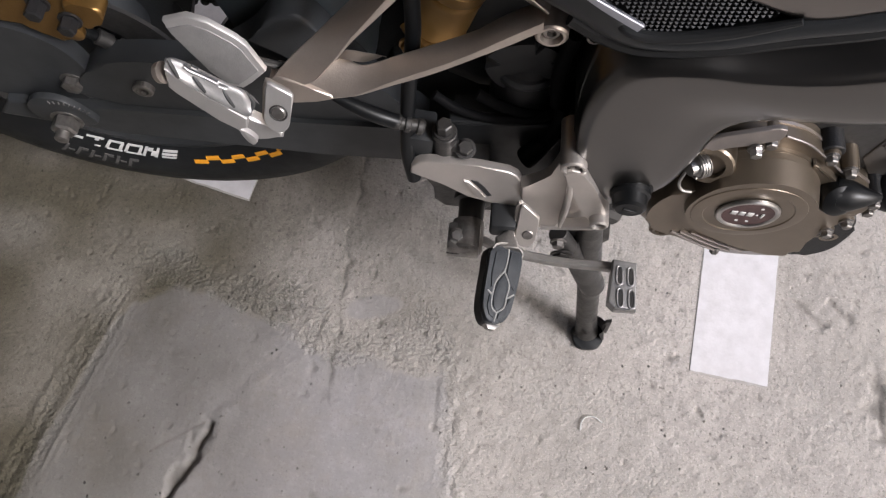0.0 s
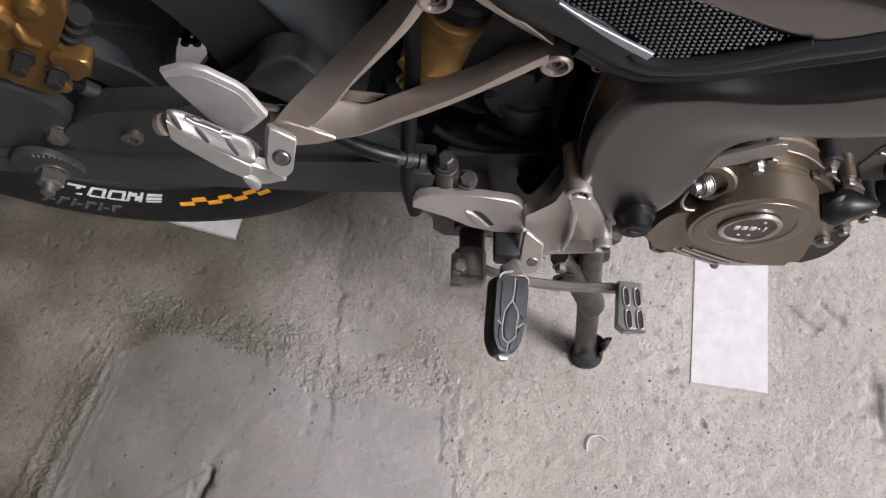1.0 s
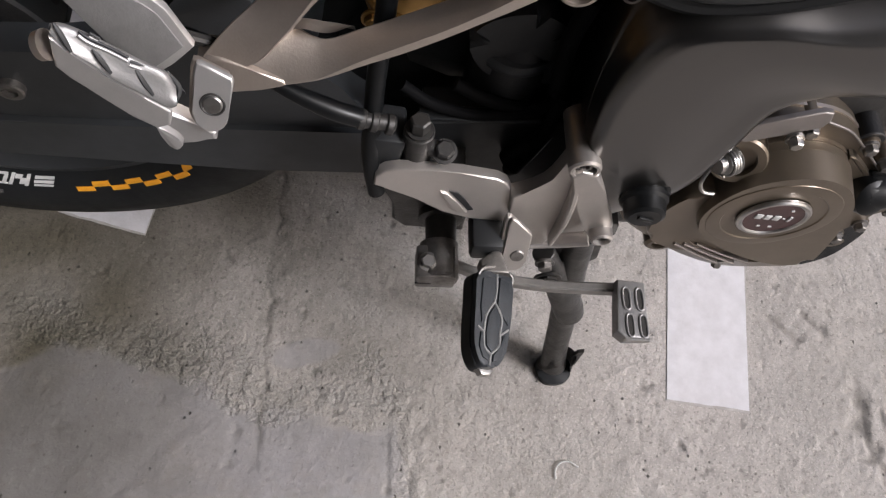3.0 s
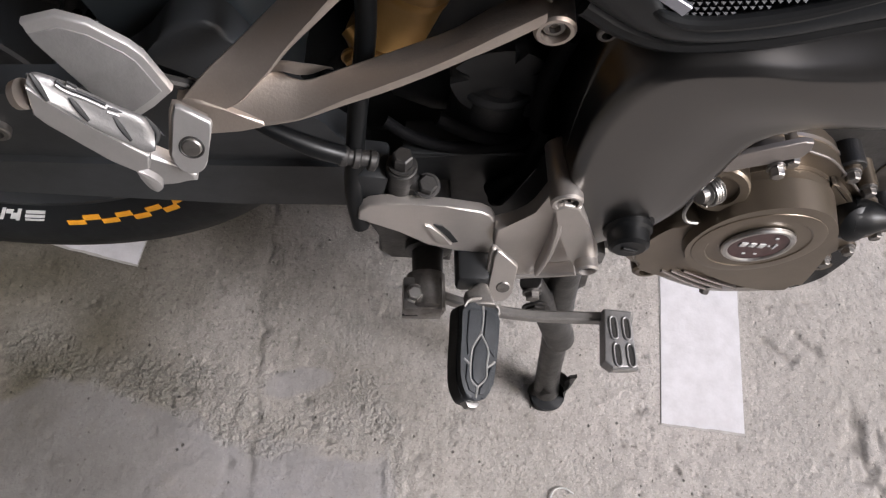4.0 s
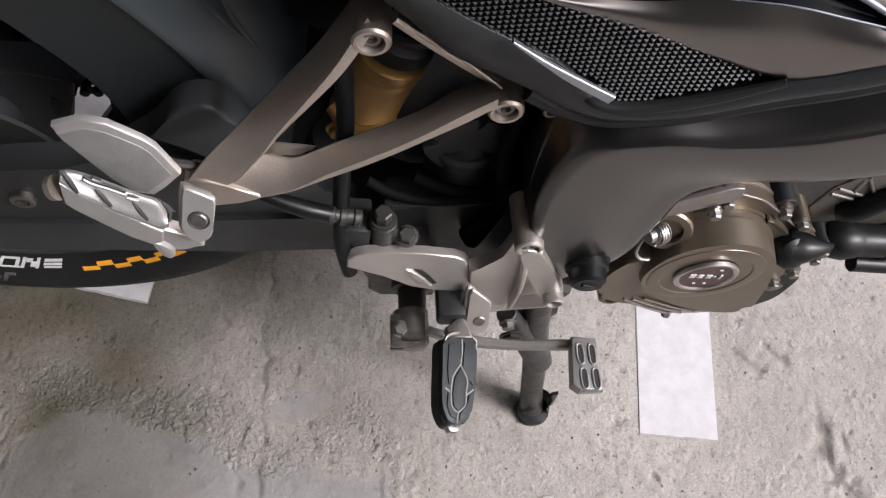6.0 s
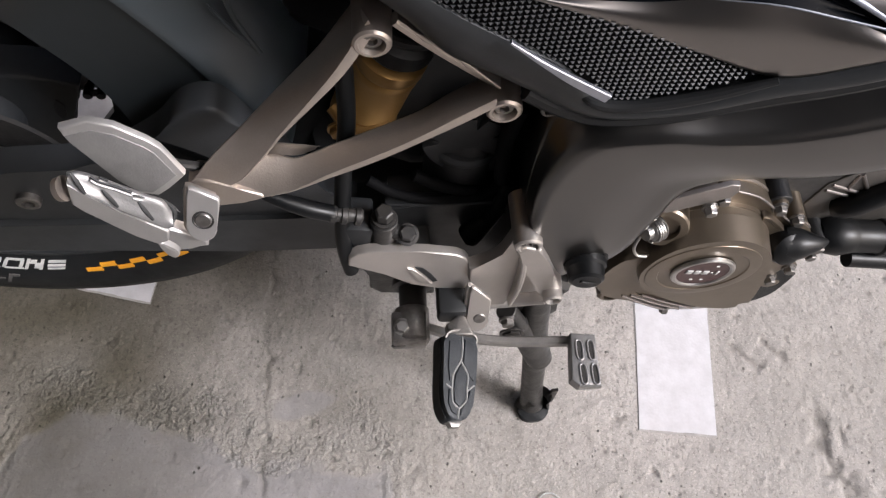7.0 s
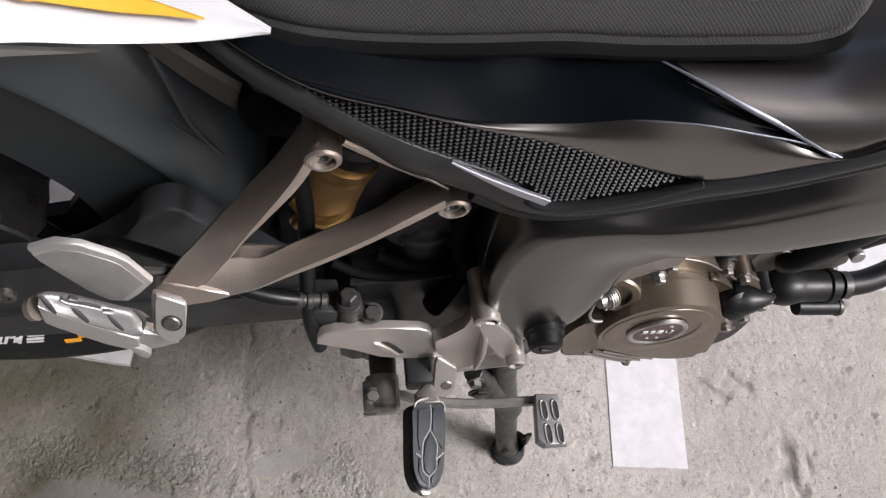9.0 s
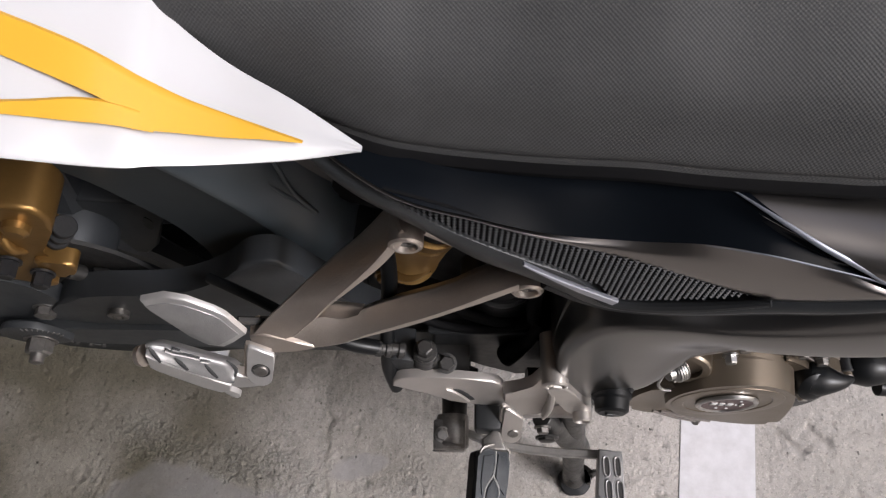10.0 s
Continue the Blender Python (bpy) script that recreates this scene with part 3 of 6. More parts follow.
# ---- unseen walls and ceiling, added to block light and close the place ----
def wall(name, at, size, label, category="wall", mat=None):
    bm = block(B(), at, size, bevel=0.01)
    tagged(part(name, bm, mat or M_WALL), label, category, kind="structure")


wall("wall_west", (-1.35, 0.5, 1.08), (0.2, 5.2, 2.16), "dark unseen wall added to block light", "wall", M_UNSEEN_DARK)
wall("wall_north", (0.42, 3.0, 0.8), (3.34, 0.2, 1.6), "plain grey unseen wall added to close the place")
wall("wall_south", (-0.10, -2.1, 1.08), (2.6, 0.2, 2.16), "dark unseen wall added to block light", "wall", M_UNSEEN_DARK)
wall("ceiling", (-0.8, 0.5, 2.25), (2.8, 5.4, 0.15), "dark unseen ceiling added to block the sky", "ceiling", M_UNSEEN_DARK)

# ---- motorcycle ----
BIKE = thing("motorcycle", (0.0, 0.685, 0.0), "dark grey motorcycle with silver brackets parked on its centre stand", "motorcycle")
HUB = Vector((-0.322, 0.685, 0.36))
TYRE = [(0.205, 0.046), (0.214, 0.050), (0.225, 0.058), (0.246, 0.0640), (0.266, 0.0645), (0.288, 0.058), (0.302, 0.045), (0.311, 0.026), (0.316, 0.0)]


def half_at(r):
    return float(np.interp(r, [t[0] for t in TYRE], [t[1] for t in TYRE]))


def sector(bm, r0, r1, a0, a1, lift=0.0007, n=5, lean=0.0):
    """A thin raised patch on the tyre's outer sidewall, between two radii and two angles (degrees)."""
    rows = []
    for i in range(n):
        a = a0 + (a1 - a0) * i / (n - 1)
        row = []
        for j in range(4):
            r = r0 + (r1 - r0) * j / 3
            t = radians(a + lean * j / 3)
            y = HUB.y - half_at(r) - lift
            row.append(bm.verts.new((HUB.x + r * math.cos(t), y, HUB.z + r * math.sin(t))))
        rows.append(row)
    back = [[bm.verts.new(v.co + Vector((0, 0.0016, 0))) for v in row] for row in rows]
    for i in range(n - 1):
        for j in range(3):
            bm.faces.new((rows[i][j], rows[i + 1][j], rows[i + 1][j + 1], rows[i][j + 1]))
        for j in (0, 3):
            bm.faces.new((rows[i][j], rows[i + 1][j], back[i + 1][j], back[i][j]))
    for i in (0, n - 1):
        for j in range(3):
            bm.faces.new((rows[i][j], rows[i][j + 1], back[i][j + 1], back[i][j]))
    return bm


def beam(bm, pts, high, deep, ch=0.25, m=20):
    """A bar along pts in the side view, with a chamfered section: high across in the side view, deep along y. Lists follow the bar."""
    path = spline(pts, m)
    hs = [v.x for v in spline([(h, 0, 0) for h in (high if isinstance(high, list) else [high, high])], m)]
    ds = [v.x for v in spline([(h, 0, 0) for h in (deep if isinstance(deep, list) else [deep, deep])], m)]
    rings = []
    for i, p in enumerate(path):
        w = (path[min(i + 1, m - 1)] - path[max(i - 1, 0)])
        u = Vector((-w.z, 0, w.x)).normalized()
        h, d = hs[i] / 2, ds[i] / 2
        c = min(h, d) * 2 * ch
        sec = [(-h + c, -d), (h - c, -d), (h, -d + c), (h, d - c), (h - c, d), (-h + c, d), (-h, d - c), (-h, -d + c)]
        rings.append([bm.verts.new(p + u * a + Vector((0, b, 0))) for a, b in sec])
    for a, b in zip(rings, rings[1:]):
        for k in range(8):
            bm.faces.new((a[k], a[(k + 1) % 8], b[(k + 1) % 8], b[k]))
    bm.faces.new(rings[0][::-1])
    bm.faces.new(rings[-1])
    return bm


def slab(bm, pts, z0, z1, bevel=0.002, tilt=(0, 0)):
    """A plate with its outline in x and y, from its top z0 down to z1; tilt: height gained per metre in x and y."""
    cx, cy = sum(p[0] for p in pts) / len(pts), sum(p[1] for p in pts) / len(pts)
    g = [tilt[0] * (x - cx) + tilt[1] * (y - cy) for x, y in pts]
    top = [bm.verts.new((x, y, z0 + k)) for (x, y), k in zip(pts, g)]
    low = [bm.verts.new((x, y, z1 + k)) for (x, y), k in zip(pts, g)]
    f = bm.faces.new(top)
    bm.faces.new(low[::-1])
    for i in range(len(pts)):
        k = (i + 1) % len(pts)
        bm.faces.new((top[i], low[i], low[k], top[k]))
    if bevel:
        bmesh.ops.bevel(bm, geom=list(f.edges), offset=bevel, segments=3, profile=0.5, affect="EDGES", clamp_overlap=True)
    return bm


def ring_of(pts, n, flat=True):
    """A closed smooth outline through a few corners."""
    p = [Vector((a, 0, b)) for a, b in pts]
    out = []
    m = len(p)
    for i in range(n):
        s = i / n * m
        k = int(s)
        t = s - k
        a, b, c, d = p[(k - 1) % m], p[k % m], p[(k + 1) % m], p[(k + 2) % m]
        q = 0.5 * (2 * b + (c - a) * t + (2 * a - 5 * b + 4 * c - d) * t * t + (3 * b - a - 3 * c + d) * t ** 3)
        out.append((q.x, q.z))
    return out


# rear wheel
def build_wheel():
    prof = [(-h, r) for r, h in TYRE] + [(h, r) for r, h in TYRE[-2::-1]]
    rim = lathe(B(), HUB, OUT, [(-0.05, 0.2145), (-0.052, 0.206), (-0.04, 0.194), (0, 0.186), (0.04, 0.194), (0.052, 0.206), (0.05, 0.2145), (0.0, 0.200), (-0.05, 0.2145)], 72)
    wheel = part("rear_wheel", rim, M_SWING, BIKE, "black alloy rear wheel with a marked tyre")
    tyre = part("tyre", lathe(B(), HUB, OUT, prof + [prof[0]], 96), M_TYRE, wheel, "worn black road tyre")
    part("hub", lathe(B(), HUB, OUT, [(-0.07, 0), (-0.07, 0.034), (-0.045, 0.042), (0.045, 0.042), (0.06, 0.034), (0.06, 0)], 40), M_SWING, wheel)
    for k in range(1, 5):
        a = radians(8 + 72 * k)
        d = Vector((math.cos(a), 0, math.sin(a)))
        part("spoke", beam(B(), [HUB + d * 0.038, HUB + d * 0.11, HUB + d * 0.195], [0.034, 0.022, 0.03], [0.05, 0.03, 0.035]), M_SWING, wheel)
    plate = part("spoke", prism(B(), [(-0.310, 0.415), (-0.262, 0.412), (-0.240, 0.405), (-0.221, 0.401), (-0.232, 0.375), (-0.243, 0.350), (-0.255, 0.315), (-0.272, 0.295), (-0.310, 0.300)], 0.668, 0.700, 0.003, seg=3), M_SWING, wheel)
    part("spoke_hole", prism(B(), ring_of([(-0.2465, 0.381), (-0.2425, 0.372), (-0.2450, 0.360), (-0.2500, 0.355), (-0.2525, 0.364), (-0.2505, 0.376)], 24), 0.6672, 0.6685, 0), M_DARK, plate)
    part("sprocket", lathe(B(), HUB + Vector((0, 0.062, 0)), OUT, [(0, 0.03), (0, 0.085), (0.005, 0.085), (0.005, 0.03), (0, 0.03)], 44), M_RUST, wheel)
    part("brake_disc", lathe(B(), HUB + Vector((0, -0.072, 0)), OUT, [(0, 0.066), (0, 0.100), (0.004, 0.100), (0.004, 0.066), (0, 0.066)], 64), M_RUST, wheel, "drilled steel brake disc")
    # yellow chequer on the sidewall: two staggered rows
    for i in range(7):
        a0 = -83.4 + i * 4.45
        r0 = (0.2288 if i % 2 == 0 else 0.2230) + 0.0004 * i
        part("chequer_mark", sector(B(), r0, r0 + 0.0058, a0, a0 + 4.45, lean=0.0), M_CHECK, wheel)
    part("chequer_mark", sector(B(), 0.2240, 0.2310, -52.0, -49.0, lean=-1.0), M_CHECK, wheel)
    # slanted white marks, each a run of strokes
    ra, rb, w = 0.2175, 0.2295, 0.0019
    strokes = [(0.222, 0.224, -120.5, -117.0), (ra, ra + w, -116.2, -111.0), (rb - w, rb, -113.4, -111.8), (ra + w, ra + 2.2 * w, -113.6, -112.4)]
    for a0, a1 in ((-109.8, -105.0), (-104.2, -99.2)):
        strokes += [(ra, ra + w, a0 + 0.3, a1), (rb - w, rb, a0, a1 - 0.3), (ra + w * 0.9, rb - w * 0.9, a0, a0 + 0.95), (ra + w * 0.9, rb - w * 0.9, a1 - 0.95, a1)]
    strokes += [(ra, rb, -98.4, -97.5), (ra + 0.001, ra + 0.0045, -97.5, -95.8), (ra + 0.004, rb - 0.002, -96.4, -94.8), (ra, rb, -94.7, -93.8), (ra + 0.001, ra + 0.0035, -92.8, -88.0), (ra + 0.005, ra + 0.0072, -93.2, -88.4), (rb - 0.0028, rb - 0.0006, -93.4, -88.8)]
    for r0, r1, a0, a1 in strokes:
        part("white_mark", sector(B(), r0, r1, a0, a1, lean=-1.2 * (r1 - r0) / 0.0125), M_LETTER, wheel)
    for i in range(6):
        a0 = -121 + i * 3.5
        part("moulded_mark", sector(B(), 0.239, 0.257, a0, a0 + 0.9, lean=-0.8), M_MOULD, wheel)
        part("moulded_mark", sector(B(), 0.239 if i % 2 else 0.246, 0.243 if i % 2 else 0.250, a0 + 0.9, a0 + 2.5), M_MOULD, wheel)


def build_swingarm():
    bm = prism(B(), [(-0.42, 0.318), (-0.30, 0.300), (-0.10, 0.290), (0.06, 0.292), (0.10, 0.32), (0.10, 0.36), (-0.02, 0.353), (-0.20, 0.346), (-0.40, 0.345)], 0.567, 0.60, 0.004, seg=3)
    arm = part("swingarm", bm, M_SWING, BIKE, "black box-section swingarm")
    bm = prism(B(), ring_of([(-0.315, 0.352), (-0.300, 0.398), (-0.262, 0.419), (-0.19, 0.428), (-0.14, 0.462), (-0.112, 0.495), (-0.086, 0.497), (-0.062, 0.455), (-0.03, 0.40), (0.0, 0.352), (-0.15, 0.348)], 44), 0.572, 0.596, 0.004, seg=3)
    part("gusset", bm, M_SWING, arm)
    bm = prism(B(), ring_of([(-0.45, 0.462), (-0.385, 0.462), (-0.335, 0.447), (-0.311, 0.425), (-0.302, 0.392), (-0.307, 0.352), (-0.347, 0.342), (-0.42, 0.345), (-0.455, 0.40)], 36), 0.576, 0.592, 0.005, seg=3)
    part("caliper_bracket", bm, M_SWING, arm)
    bm = prism(B(), ring_of([(-0.375, 0.350), (-0.36, 0.366), (-0.335, 0.364), (-0.318, 0.340), (-0.317, 0.326), (-0.345, 0.318), (-0.372, 0.330)], 24), 0.560, 0.567, 0.0012)
    adj = part("axle_adjuster", bm, M_SWING, arm)
    for i in range(9):
        a = radians(98 - 9 * i)
        part("adjuster_tick", block(B(), (-0.344 + 0.030 * math.cos(a), 0.5595, 0.336 + 0.026 * math.sin(a)), (0.0008, 0.001, 0.004), (0, -(90 - math.degrees(a)) * -1, 0), 0), M_GREYMETAL, adj)
    bm = lathe(B(), (-0.345, 0.562, 0.330), OUT, [(0, 0), (0, 0.0155), (0.003, 0.0155), (0.003, 0.012)], 28)
    lathe(bm, (-0.345, 0.559, 0.330), OUT, [(0, 0.0125), (0.011, 0.0125), (0.013, 0.0105), (0.013, 0)], 6)
    lathe(bm, (-0.345, 0.546, 0.330), OUT, [(0, 0.0065), (0.008, 0.0065), (0.009, 0.005), (0.009, 0)], 20)
    part("axle_nut", bm, M_STEEL, arm, "worn steel axle nut")
    socket_bolt(arm, (-0.252, 0.572, 0.383), 0.0095, material=M_STEEL)
    hex_bolt(arm, (-0.322, 0.576, 0.376), 0.009, material=M_STEEL, h=0.009)


def build_hugger():
    c = Vector((-0.361, 0, 0.431))
    angs = [-18, -5, 8, 18, 28, 40, 55, 70, 85]
    fold = [0.288, 0.285, 0.278, 0.270, 0.264, 0.262, 0.263, 0.266, 0.268]
    hem = [0.205, 0.194, 0.186, 0.180, 0.176, 0.176, 0.178, 0.180, 0.182]
    def rail(rs, y, out=0.0):
        return [(c.x + (r + out) * math.cos(radians(a)), y, c.z + (r + out) * math.sin(radians(a))) for a, r in zip(angs, rs)]
    crown = [0.325, 0.330, 0.335, 0.338, 0.338, 0.338, 0.338, 0.338, 0.338]
    def across(f):
        return [a + (b - a) * f for a, b in zip(fold, crown)]
    bm = loft(B(), [rail(crown, 0.79, -0.012), rail(crown, 0.74), rail(crown, 0.675), rail(across(0.92), 0.645), rail(across(0.68), 0.620), rail(across(0.36), 0.6070), rail(across(0.10), 0.6008), rail(fold, 0.6008)], 56, 34, (0.0, 0.003, 0.0))
    hug = part("mudguard", bm, M_HUGGER, BIKE, "black moulded plastic rear mudguard", 50)
    mid = [(a + b) / 2 for a, b in zip(fold, hem)]
    # Down-facing skirt, given the darker copy of the mudguard plastic.
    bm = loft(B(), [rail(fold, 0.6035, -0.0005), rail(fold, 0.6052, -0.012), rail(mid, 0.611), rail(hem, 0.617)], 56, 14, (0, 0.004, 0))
    part("skirt", bm, M_GUARD_SHADE, hug, "", 50)
    part("rib", tube(B(), [(-0.0785, 0.606, 0.6291), (-0.0751, 0.606, 0.6034), (-0.0726, 0.606, 0.5804), (-0.0689, 0.606, 0.5523), (-0.0567, 0.607, 0.5173)], 0.0019, 8, 24), M_HUGGER, hug)
    part("rib", tube(B(), [(-0.0840, 0.6065, 0.5640), (-0.0809, 0.606, 0.5575), (-0.0713, 0.606, 0.5406), (-0.0567, 0.607, 0.5173)], [0.0004, 0.0012, 0.0016, 0.0016], 8, 20), M_HUGGER, hug)


def build_caliper():
    out = ring_of([(-0.38, 0.47), (-0.340, 0.463), (-0.316, 0.457), (-0.303, 0.438), (-0.291, 0.446), (-0.276, 0.466), (-0.268, 0.482), (-0.268, 0.500), (-0.252, 0.525), (-0.236, 0.556), (-0.25, 0.58), (-0.33, 0.58), (-0.39, 0.53)], 52)
    cal = part("brake_caliper", prism(B(), out, 0.575, 0.615, 0.006, seg=4), M_GOLD, BIKE, "gold-painted rear brake caliper")
    part("lug", prism(B(), ring_of([(-0.276, 0.496), (-0.262, 0.497), (-0.247, 0.490), (-0.250, 0.478), (-0.260, 0.469), (-0.276, 0.470)], 26), 0.570, 0.585, 0.003, seg=3), M_GOLD, cal)
    for x, z, r in ((-0.327, 0.535, 0.014), (-0.292, 0.540, 0.013), (-0.262, 0.552, 0.010)):
        part("piston_housing", lathe(B(), (x, 0.577, z), OUT, [(0, r), (0.007, r - 0.0005), (0.010, r - 0.004), (0.010, 0)], 28), M_GOLD, cal)
    for x, z in ((-0.312, 0.512), (-0.282, 0.518)):
        part("rib", tube(B(), [(x - 0.003, 0.577, z + 0.012), (x, 0.572, z), (x + 0.003, 0.577, z - 0.012)], 0.0042, 12, 14), M_GOLD, cal)
    hex_bolt(cal, (-0.297, 0.573, 0.492), 0.0070, material=M_PLASTIC, h=0.014)
    hex_bolt(cal, (-0.275, 0.568, 0.480), 0.0070, material=M_PLASTIC, h=0.012)
    part("banjo", lathe(B(), (-0.282, 0.574, 0.461), OUT, [(0, 0), (0, 0.0095), (0.005, 0.0095), (0.007, 0.006), (0.007, 0)], 24), M_GOLD, cal)
    part("brake_hose", tube(B(), [(-0.292, 0.590, 0.440), (-0.282, 0.595, 0.418), (-0.262, 0.60, 0.398), (-0.235, 0.60, 0.386), (-0.19, 0.605, 0.39)], 0.0045), M_HOSE, cal)
    for p0, p1 in (((-0.285, 0.594, 0.424), (-0.277, 0.596, 0.412)), ((-0.272, 0.597, 0.407), (-0.262, 0.599, 0.399))):
        part("hose_fitting", rod(B(), p0, p1, 0.0072), M_RUST, cal)
    # ribbed rubber boot between body and lug
    for i in range(6):
        bm = rod(B(), (-0.262 + 0.0036 * i, 0.588, 0.497 + 0.0052 * i), (-0.2595 + 0.0036 * i, 0.588, 0.5006 + 0.0052 * i), 0.0075 + 0.0018 * (i % 2), n=20)
        part("boot_rib", bm, M_RUBBER, cal)


build_wheel()
build_swingarm()
build_hugger()
build_caliper()


# passenger footrest bracket
def boss(parent, x, z, y0, y1, r, mat):
    bm = lathe(B(), (x, y1, z), OUT, [(0, 0), (0, r * 1.05), (y1 - y0 - 0.0015, r), (y1 - y0, r - 0.0015), (y1 - y0, r * 0.70), (y1 - y0 - 0.006, r * 0.62), (y1 - y0 - 0.006, 0)], 32)
    part("boss", bm, mat, parent)
    socket_bolt(parent, (x, y0 + 0.008, z), r * 0.55, material=M_STEEL, h=0.005)


def build_passenger_bracket():
    def on(p, back=0.0, dy=0.0, dz=0.0):
        """A place on the bracket's outer plane, slid back along the slant of its upper faces."""
        return (p[0], 0.358 + 0.3 * p[1] + back + dy, p[1] - 1.45 * back + dz)

    def arm(edge, top, facet, backs, lap=(0,) * 12):
        """A bar with a narrow outer facet along its lower edge and a broad face that rolls back towards its upper edge."""
        def at(p, q, f):
            return (p[0] + (q[0] - p[0]) * f, p[1] + (q[1] - p[1]) * f)
        rails = [[on(p, 0, 0.014, -0.003) for p in edge], [on(p, 0, 0.0024, -0.0005) for p in edge]]
        for f, dy in ((0.12, 0.0008), (0.6, 0.0), (0.93, -0.0002), (0.985, -0.0003)):
            rails.append([on(at(p, q, w * f), 0, dy - s) for p, q, w, s in zip(edge, top, facet, lap)])
        for g in (0.02, 0.10, 0.4, 0.7, 0.88, 0.96):
            rails.append([on(at(p, q, w + (1 - w) * g), k * (0.75 * g + 0.25 * g * g), -s * (1 - 1.5 * g)) for p, q, w, k, s in zip(edge, top, facet, backs, lap)])
        rails.append([on(q, k, 0.001, -0.002) for q, k in zip(top, backs)])
        rails.append([on(q, k, 0.004, -0.008) for q, k in zip(top, backs)])
        rails.append([on(q, k, 0.012, -0.024) for q, k in zip(top, backs)])
        return loft(B(), rails, 44, 52)
    u_edge = [(0.020, 0.613), (0.002, 0.586), (-0.018, 0.5635), (-0.036, 0.544), (-0.046, 0.531), (-0.0545, 0.5215), (-0.0640, 0.5105), (-0.0745, 0.5045)]
    u_top = [(0.008, 0.638), (-0.013, 0.610), (-0.033, 0.588), (-0.054, 0.564), (-0.068, 0.547), (-0.079, 0.534), (-0.089, 0.521), (-0.097, 0.5095)]
    br = part("passenger_bracket", arm(u_edge, u_top, [0.32, 0.24, 0.16, 0.10, 0.07, 0.05, 0.04, 0.04], [0.020, 0.020, 0.019, 0.015, 0.010, 0.005, 0.002, 0.0], [0.0] * 8), M_CAST, BIKE, "cast alloy V-shaped passenger footrest bracket", 50)
    l_edge = [(-0.066, 0.4925), (-0.058, 0.4940), (-0.050, 0.4955), (-0.043, 0.4970), (-0.035, 0.4990), (-0.026, 0.5025), (-0.010, 0.5100), (0.011, 0.5190), (0.033, 0.5300), (0.052, 0.5405), (0.071, 0.5510), (0.092, 0.5640)]
    l_top = [(-0.085, 0.5130), (-0.0765, 0.5225), (-0.0660, 0.5330), (-0.0500, 0.5350), (-0.037, 0.5285), (-0.028, 0.5285), (-0.010, 0.5370), (0.010, 0.5460), (0.031, 0.5555), (0.049, 0.5645), (0.068, 0.5780), (0.090, 0.5900)]
    part("lower_arm", arm(l_edge, l_top, [0.05, 0.05, 0.05, 0.06, 0.08, 0.12, 0.18, 0.22, 0.23, 0.25, 0.28, 0.28], [0.001, 0.005, 0.010, 0.012, 0.010, 0.010, 0.014, 0.016, 0.016, 0.016, 0.016, 0.016], [0.0003, 0.0003, 0.0003, 0.0003, 0.0002] + [0.0] * 7), M_CAST, br, "", 50)
    line = [(-0.048, 0.529), (-0.042, 0.530), (-0.034, 0.5285), (-0.027, 0.529), (-0.018, 0.533)]
    rim = [(-0.044, 0.539), (-0.039, 0.539), (-0.032, 0.538), (-0.026, 0.5375), (-0.016, 0.536)]
    web = loft(B(), [[on(p, 0.001, 0.001) for p in line], [on(((p[0] + q[0]) / 2, (p[1] + q[1]) / 2), 0.007, 0.001) for p, q in zip(line, rim)], [on(q, 0.012) for q in rim], [on(q, 0.012, 0.006, -0.010) for q in rim]], 24, 14)
    part("web", web, M_CAST, br, "", 60)
    part("cross_strut", beam(B(), [(0.030, 0.5455, 0.621), (0.050, 0.5455, 0.6025), (0.072, 0.5455, 0.584), (0.095, 0.5455, 0.566)], 0.0055, 0.009, 0.25), M_CAST, br)
    foot = [(-0.0985, 0.5085), (-0.0930, 0.5115), (-0.0850, 0.5105), (-0.0700, 0.5050), (-0.0535, 0.4985), (-0.0522, 0.4962), (-0.0545, 0.4948), (-0.066, 0.4926), (-0.0817, 0.4893), (-0.090, 0.4890), (-0.098, 0.4980)]
    part("hinge_root", prism(B(), foot, 0.3568, 0.372, 0.0018, 0.3, 0.0, seg=4), M_CAST, br)
    boss(br, 0.018, 0.607, 0.538, 0.575, 0.0112, M_CAST)
    boss(br, 0.098, 0.558, 0.528, 0.565, 0.0112, M_CAST)
    # hinge cheek with its pin
    cheek = [(-0.0965, 0.5190), (-0.0945, 0.5235), (-0.0920, 0.5235), (-0.0775, 0.5165), (-0.0768, 0.5140)] + [(-0.0903 + 0.0093 * math.cos(radians(q)), 0.4972 + 0.0095 * math.sin(radians(q))) for q in range(-5, -196, -12)]
    ch = part("hinge_cheek", prism(B(), cheek, 0.4845, 0.4875, 0.0010, 0.5, 0.499, seg=3), M_SILVER, br)
    part("cheek_back", prism(B(), [(x - 0.0022, z - 0.0008) for x, z in cheek], 0.4875, 0.491, 0.0010, 0.5, 0.499, seg=3), M_CAST, ch)
    ax = (0, -0.9, 0.45)
    part("washer", lathe(B(), (-0.0885, 0.4868, 0.5030), ax, [(0, 0.0068), (0.0006, 0.0068), (0.0009, 0.0062), (0.0003, 0.0054)], 32), M_RUST, ch)
    part("hinge_pin", lathe(B(), (-0.0885, 0.4868, 0.5030), ax, [(0, 0.0052), (0.0010, 0.0052), (0.0016, 0.0045), (0.0016, 0)], 28), M_STEEL, ch)
    part("brace", beam(B(), [(0.031, 0.545, 0.621), (0.064, 0.543, 0.596), (0.094, 0.540, 0.570)], 0.0022, 0.006), M_CAST, br)
